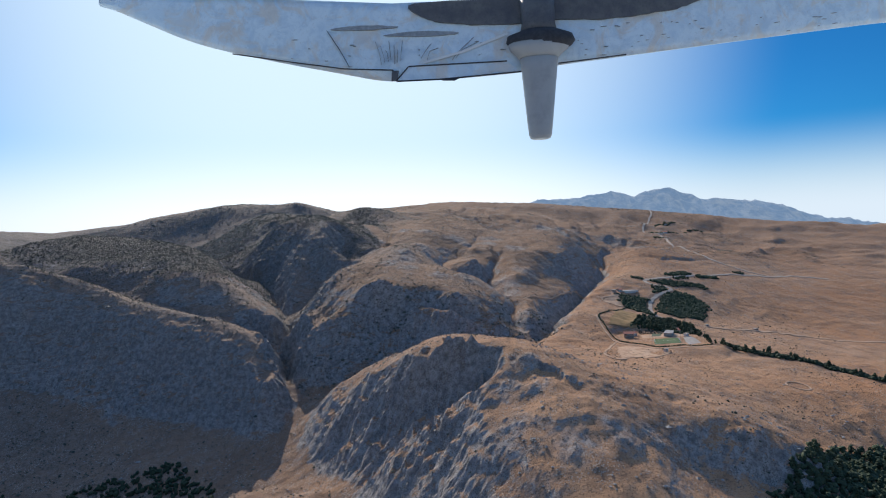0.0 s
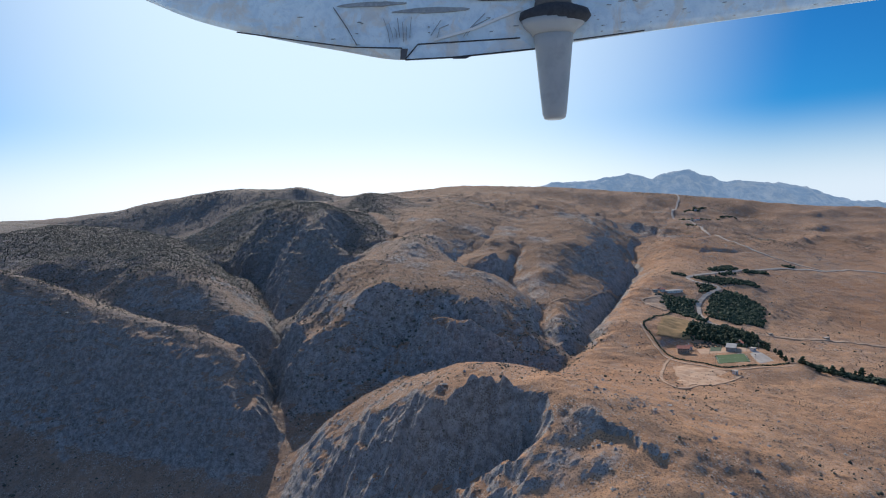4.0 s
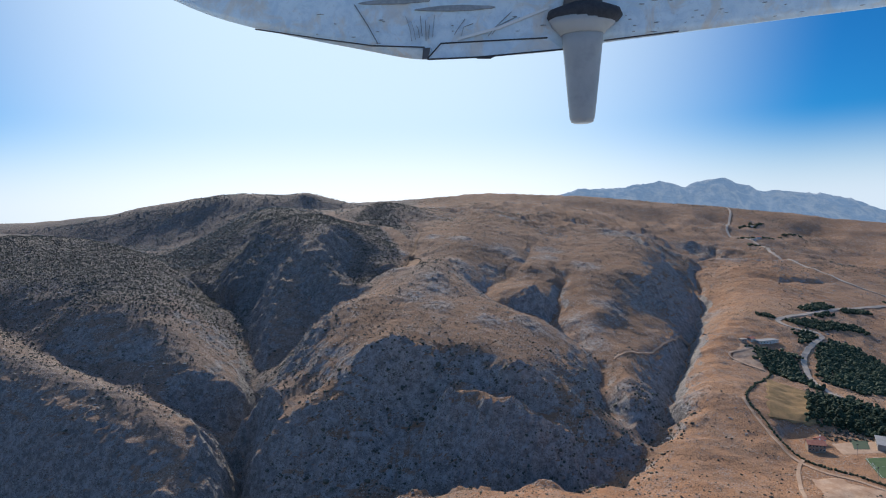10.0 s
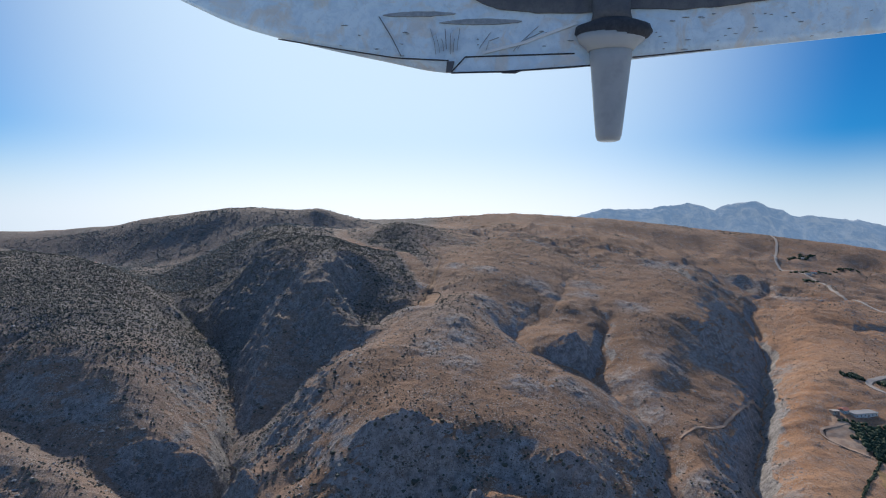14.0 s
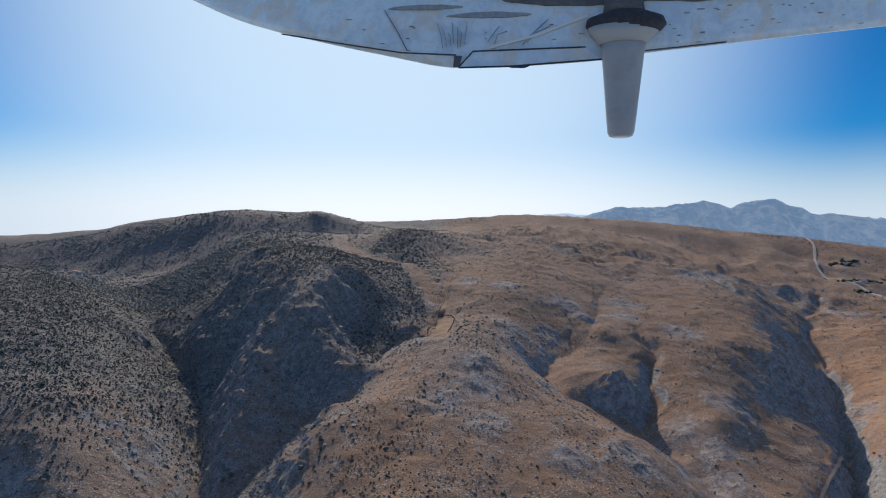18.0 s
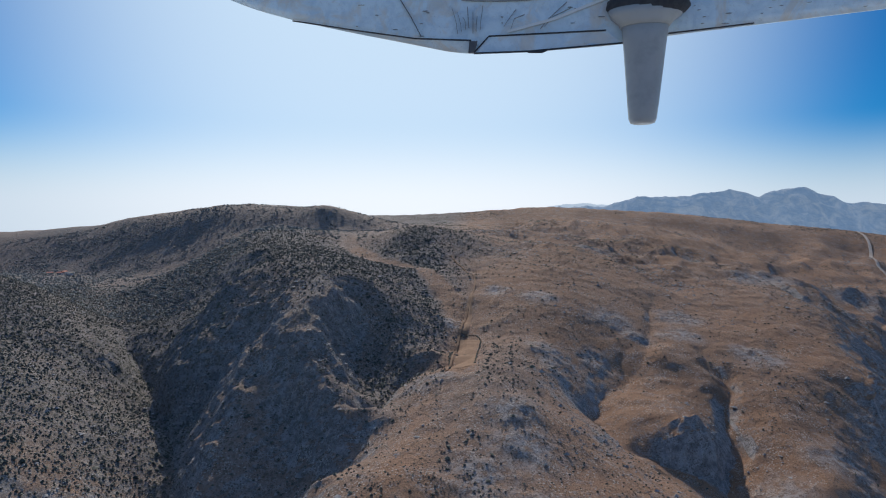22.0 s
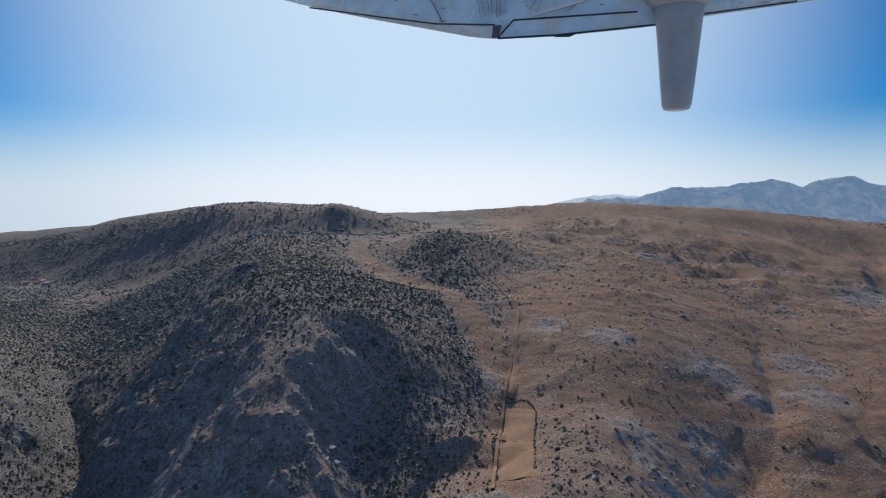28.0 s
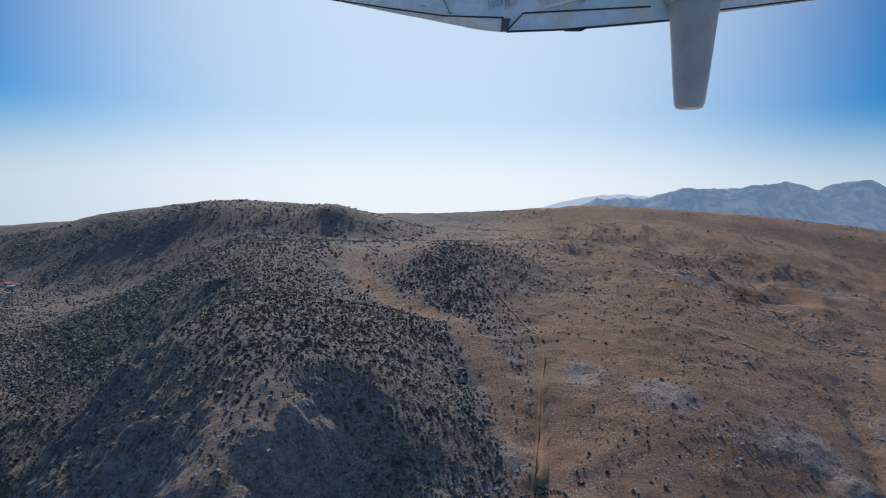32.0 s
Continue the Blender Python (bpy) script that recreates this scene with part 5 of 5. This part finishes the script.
us = np.linspace(-600, 1040, 165)
upper = np.interp(us, [-600, -300, 0], [-196, -184, -160])
lower = np.interp(us, [-600, -420, -328, -203, -103, -23, 2, 97, 257, 332, 397, 547, 765, 1000], [-188, -104, -76, -46, -24, -5, -4, -4, -11, -23, -28, -41, -59, -78])
lower = np.convolve(np.pad(lower, 4, mode="edge"), np.ones(9) / 9, mode="valid")
bm = bmesh.new()
front, back = [], []
for u, v1, v0 in zip(us, lower, upper):
    front.append([bm.verts.new(on_wing(u, v1 + (v0 - v1) * k / 8, 26 * math.sin(math.pi * min(k / 8, 0.6)) * 0.6)) for k in range(9)])
    back.append([bm.verts.new(on_wing(u, v1 + (v0 - v1) * k / 8, -14 - 50 * math.sin(math.pi * k / 8))) for k in range(9)])
for i in range(len(us) - 1):
    for k in range(8):
        bm.faces.new((front[i][k], front[i + 1][k], front[i + 1][k + 1], front[i][k + 1]))
        bm.faces.new((back[i][k + 1], back[i + 1][k + 1], back[i + 1][k], back[i][k]))
    bm.faces.new((front[i][0], back[i][0], back[i + 1][0], front[i + 1][0]))
    bm.faces.new((front[i][8], front[i + 1][8], back[i + 1][8], back[i][8]))
for i in (0, len(us) - 1):
    for k in range(8):
        bm.faces.new((front[i][k], front[i][k + 1], back[i][k + 1], back[i][k]) if i == 0 else (front[i][k + 1], front[i][k], back[i][k], back[i][k + 1]))
for f in bm.faces:
    f.smooth = True
part("skin", bm, M_PAINT, WING)


def skin_line(name, points, width, material, out=30, label=""):
    """A raised seam, strip or streak on the underside."""
    bm = bmesh.new()
    last = None
    for k, (u, v) in enumerate(points):
        a, b = points[max(k - 1, 0)], points[min(k + 1, len(points) - 1)]
        way = Vector((b[0] - a[0], b[1] - a[1])).normalized()
        s = Vector((-way.y, way.x)) * width / 2
        ring = [bm.verts.new(on_wing(u + s.x * f, v + s.y * f, o)) for f, o in ((-1, out - 12), (-1, out), (1, out), (1, out - 12))]
        if last:
            for i in range(4):
                bm.faces.new((last[i], last[(i + 1) % 4], ring[(i + 1) % 4], ring[i]))
        else:
            bm.faces.new(ring)
        last = ring
    bm.faces.new(last[::-1])
    bmesh.ops.recalc_face_normals(bm, faces=bm.faces[:])
    return part(name, bm, material, WING, label)


def skin_plate(name, corners, material, out=28, label=""):
    bm = bmesh.new()
    lo, hi = [bm.verts.new(on_wing(u, v, out - 14)) for u, v in corners], [bm.verts.new(on_wing(u, v, out)) for u, v in corners]
    bm.faces.new(hi)
    bm.faces.new(lo[::-1])
    for i in range(len(corners)):
        j = (i + 1) % len(corners)
        bm.faces.new((lo[i], lo[j], hi[j], hi[i]))
    bmesh.ops.recalc_face_normals(bm, faces=bm.faces[:])
    return part(name, bm, material, WING, label)


skin_line("seam", [(-328, -73), (-203, -50), (-103, -33), (-3, -26)], 1.8, M_SEAM)
skin_line("seam", [(-135, -110), (-110, -70), (-92, -36)], 1.2, M_SEAM)
skin_plate("aileron", [(2, -4), (28, -31), (228, -33), (256, -10), (97, -4)], M_PAINT, 32, "pale aileron panel outlined in dark sealant")
skin_line("seam", [(2, -4), (28, -31), (228, -33)], 2.4, M_SEAM, 38)
skin_line("seam", [(2, -3), (97, -3), (257, -11)], 2.6, M_SEAM, 38)
skin_line("hinge", [(95, -2), (120, -1), (130, -5)], 3.5, M_SEAM, 40)
skin_line("seam", [(332, -24), (397, -29), (470, -35)], 2.0, M_SEAM, 36)
skin_plate("corner_bracket", [(-8, -4), (3, -4), (8, -24), (-6, -24)], M_SHADE, 34)
skin_line("strip", [(60, -38), (140, -56), (232, -88)], 5, M_LINE, 31, "white sealant strip")
for k, (u, w) in enumerate(((-30, 1.0), (-22, 0.8), (-14, 1.0), (-8, 1.4), (0, 1.2), (6, 1.0), (14, 0.8), (60, 0.8), (72, 0.8), (130, 1.0), (138, 0.8))):
    skin_line("streak", [(u * 1.25, -84 + 9 * (k % 3)), (u, -60 + 4 * (k % 2)), (u * 0.9, -38 - 3 * (k % 4))], w * 0.8, M_STAIN, 30)


def rounded(points, around=6, ragged=0.0):
    """A smooth closed outline through a few corners."""
    out, m = [], len(points)
    for k in range(m):
        p = [Vector(points[(k + d) % m]) for d in (-1, 0, 1, 2)]
        for i in range(around):
            t = i / around
            q = 0.5 * (2 * p[1] + (p[2] - p[0]) * t + (2 * p[0] - 5 * p[1] + 4 * p[2] - p[3]) * t * t + (3 * p[1] - p[0] - 3 * p[2] + p[3]) * t ** 3)
            out.append((q.x + ragged * noise.noise((q.x / 9, q.y / 5, 1)), q.y + ragged * 0.4 * noise.noise((q.x / 9, q.y / 5, 7))))
    return out


# Dark plate that imitates shade and reflection across the underside; no real panel.
skin_plate("painted_shade_band", rounded([(48, -156), (330, -156), (640, -156), (600, -128), (520, -114), (420, -108), (330, -111), (220, -106), (130, -112), (70, -124)], 6, 5), M_SHADE, 36,
           "dark band imitating shade and reflection on the wing")
skin_plate("smear", rounded([(-20, -95), (20, -100), (80, -100), (134, -94), (90, -90), (30, -91)], 5, 3), M_STAIN, 32, "long dark oil smear")
skin_plate("smear", rounded([(-128, -112), (-80, -117), (-20, -115), (10, -111), (-40, -108), (-95, -109)], 5, 3), M_STAIN, 32, "long dark oil smear")
rw = random.Random(3)
for k in range(70):
    u = rw.uniform(-240, 300) if rw.random() < 0.3 else rw.uniform(330, 900)
    v = float(np.interp(u, us, lower)) - 6 - 70 * rw.random() ** 1.3
    if v < -100:
        continue
    long, wide = rw.uniform(3, 13), rw.uniform(0.4, 1.1)
    skin_plate("paint_chip", rounded([(u, v), (u + long * 0.5, v + wide * 0.7), (u + long, v + wide * rw.uniform(-0.5, 0.6)), (u + long * 0.45, v - wide * 0.6)], 2, 1), M_STAIN, 30)


def tube(name, rings, material, label="", sides=20):
    """A streamlined body from rings (u, v, half width, half depth)."""
    bm = bmesh.new()
    last = None
    for u, v, a, d in rings:
        c = on_wing(u, v, 60)
        ring = [bm.verts.new((c.x + math.cos(t) * a * WX, c.y + math.sin(t) * d * WX, c.z)) for t in (2 * math.pi * k / sides for k in range(sides))]
        if last:
            for i in range(sides):
                bm.faces.new((last[i], last[(i + 1) % sides], ring[(i + 1) % sides], ring[i]))
        else:
            bm.faces.new(ring)
        last = ring
    bm.faces.new(last[::-1])
    bmesh.ops.recalc_face_normals(bm, faces=bm.faces[:])
    for f in bm.faces:
        f.smooth = len(f.verts) == 4
    return part(name, bm, material, WING, label)


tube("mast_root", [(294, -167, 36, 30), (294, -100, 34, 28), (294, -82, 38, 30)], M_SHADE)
tube("collar", [(295, -86, 40, 32), (296, -78, 66, 36), (297, -66, 70, 38), (296, -56, 62, 34), (293, -46, 44, 30), (292, -42, 40, 28)], M_SEAM, "ragged dark rubber collar")
tube("mast_cap", [(294, -62, 64, 36), (293, -50, 58, 33), (292, -42, 46, 30), (291, -34, 41, 28)], M_MAST)
tube("mast", [(292, -44, 40, 27), (291, -10, 36, 26), (289, 40, 31, 24), (287, 90, 26, 22), (286, 116, 23, 20), (286, 123, 20, 17), (286, 125, 14, 11)], M_MAST, "tapered grey mast hanging below the wing")
WING.matrix_world = pose(-320, 4850, 1394, 0, -0.9, 0)
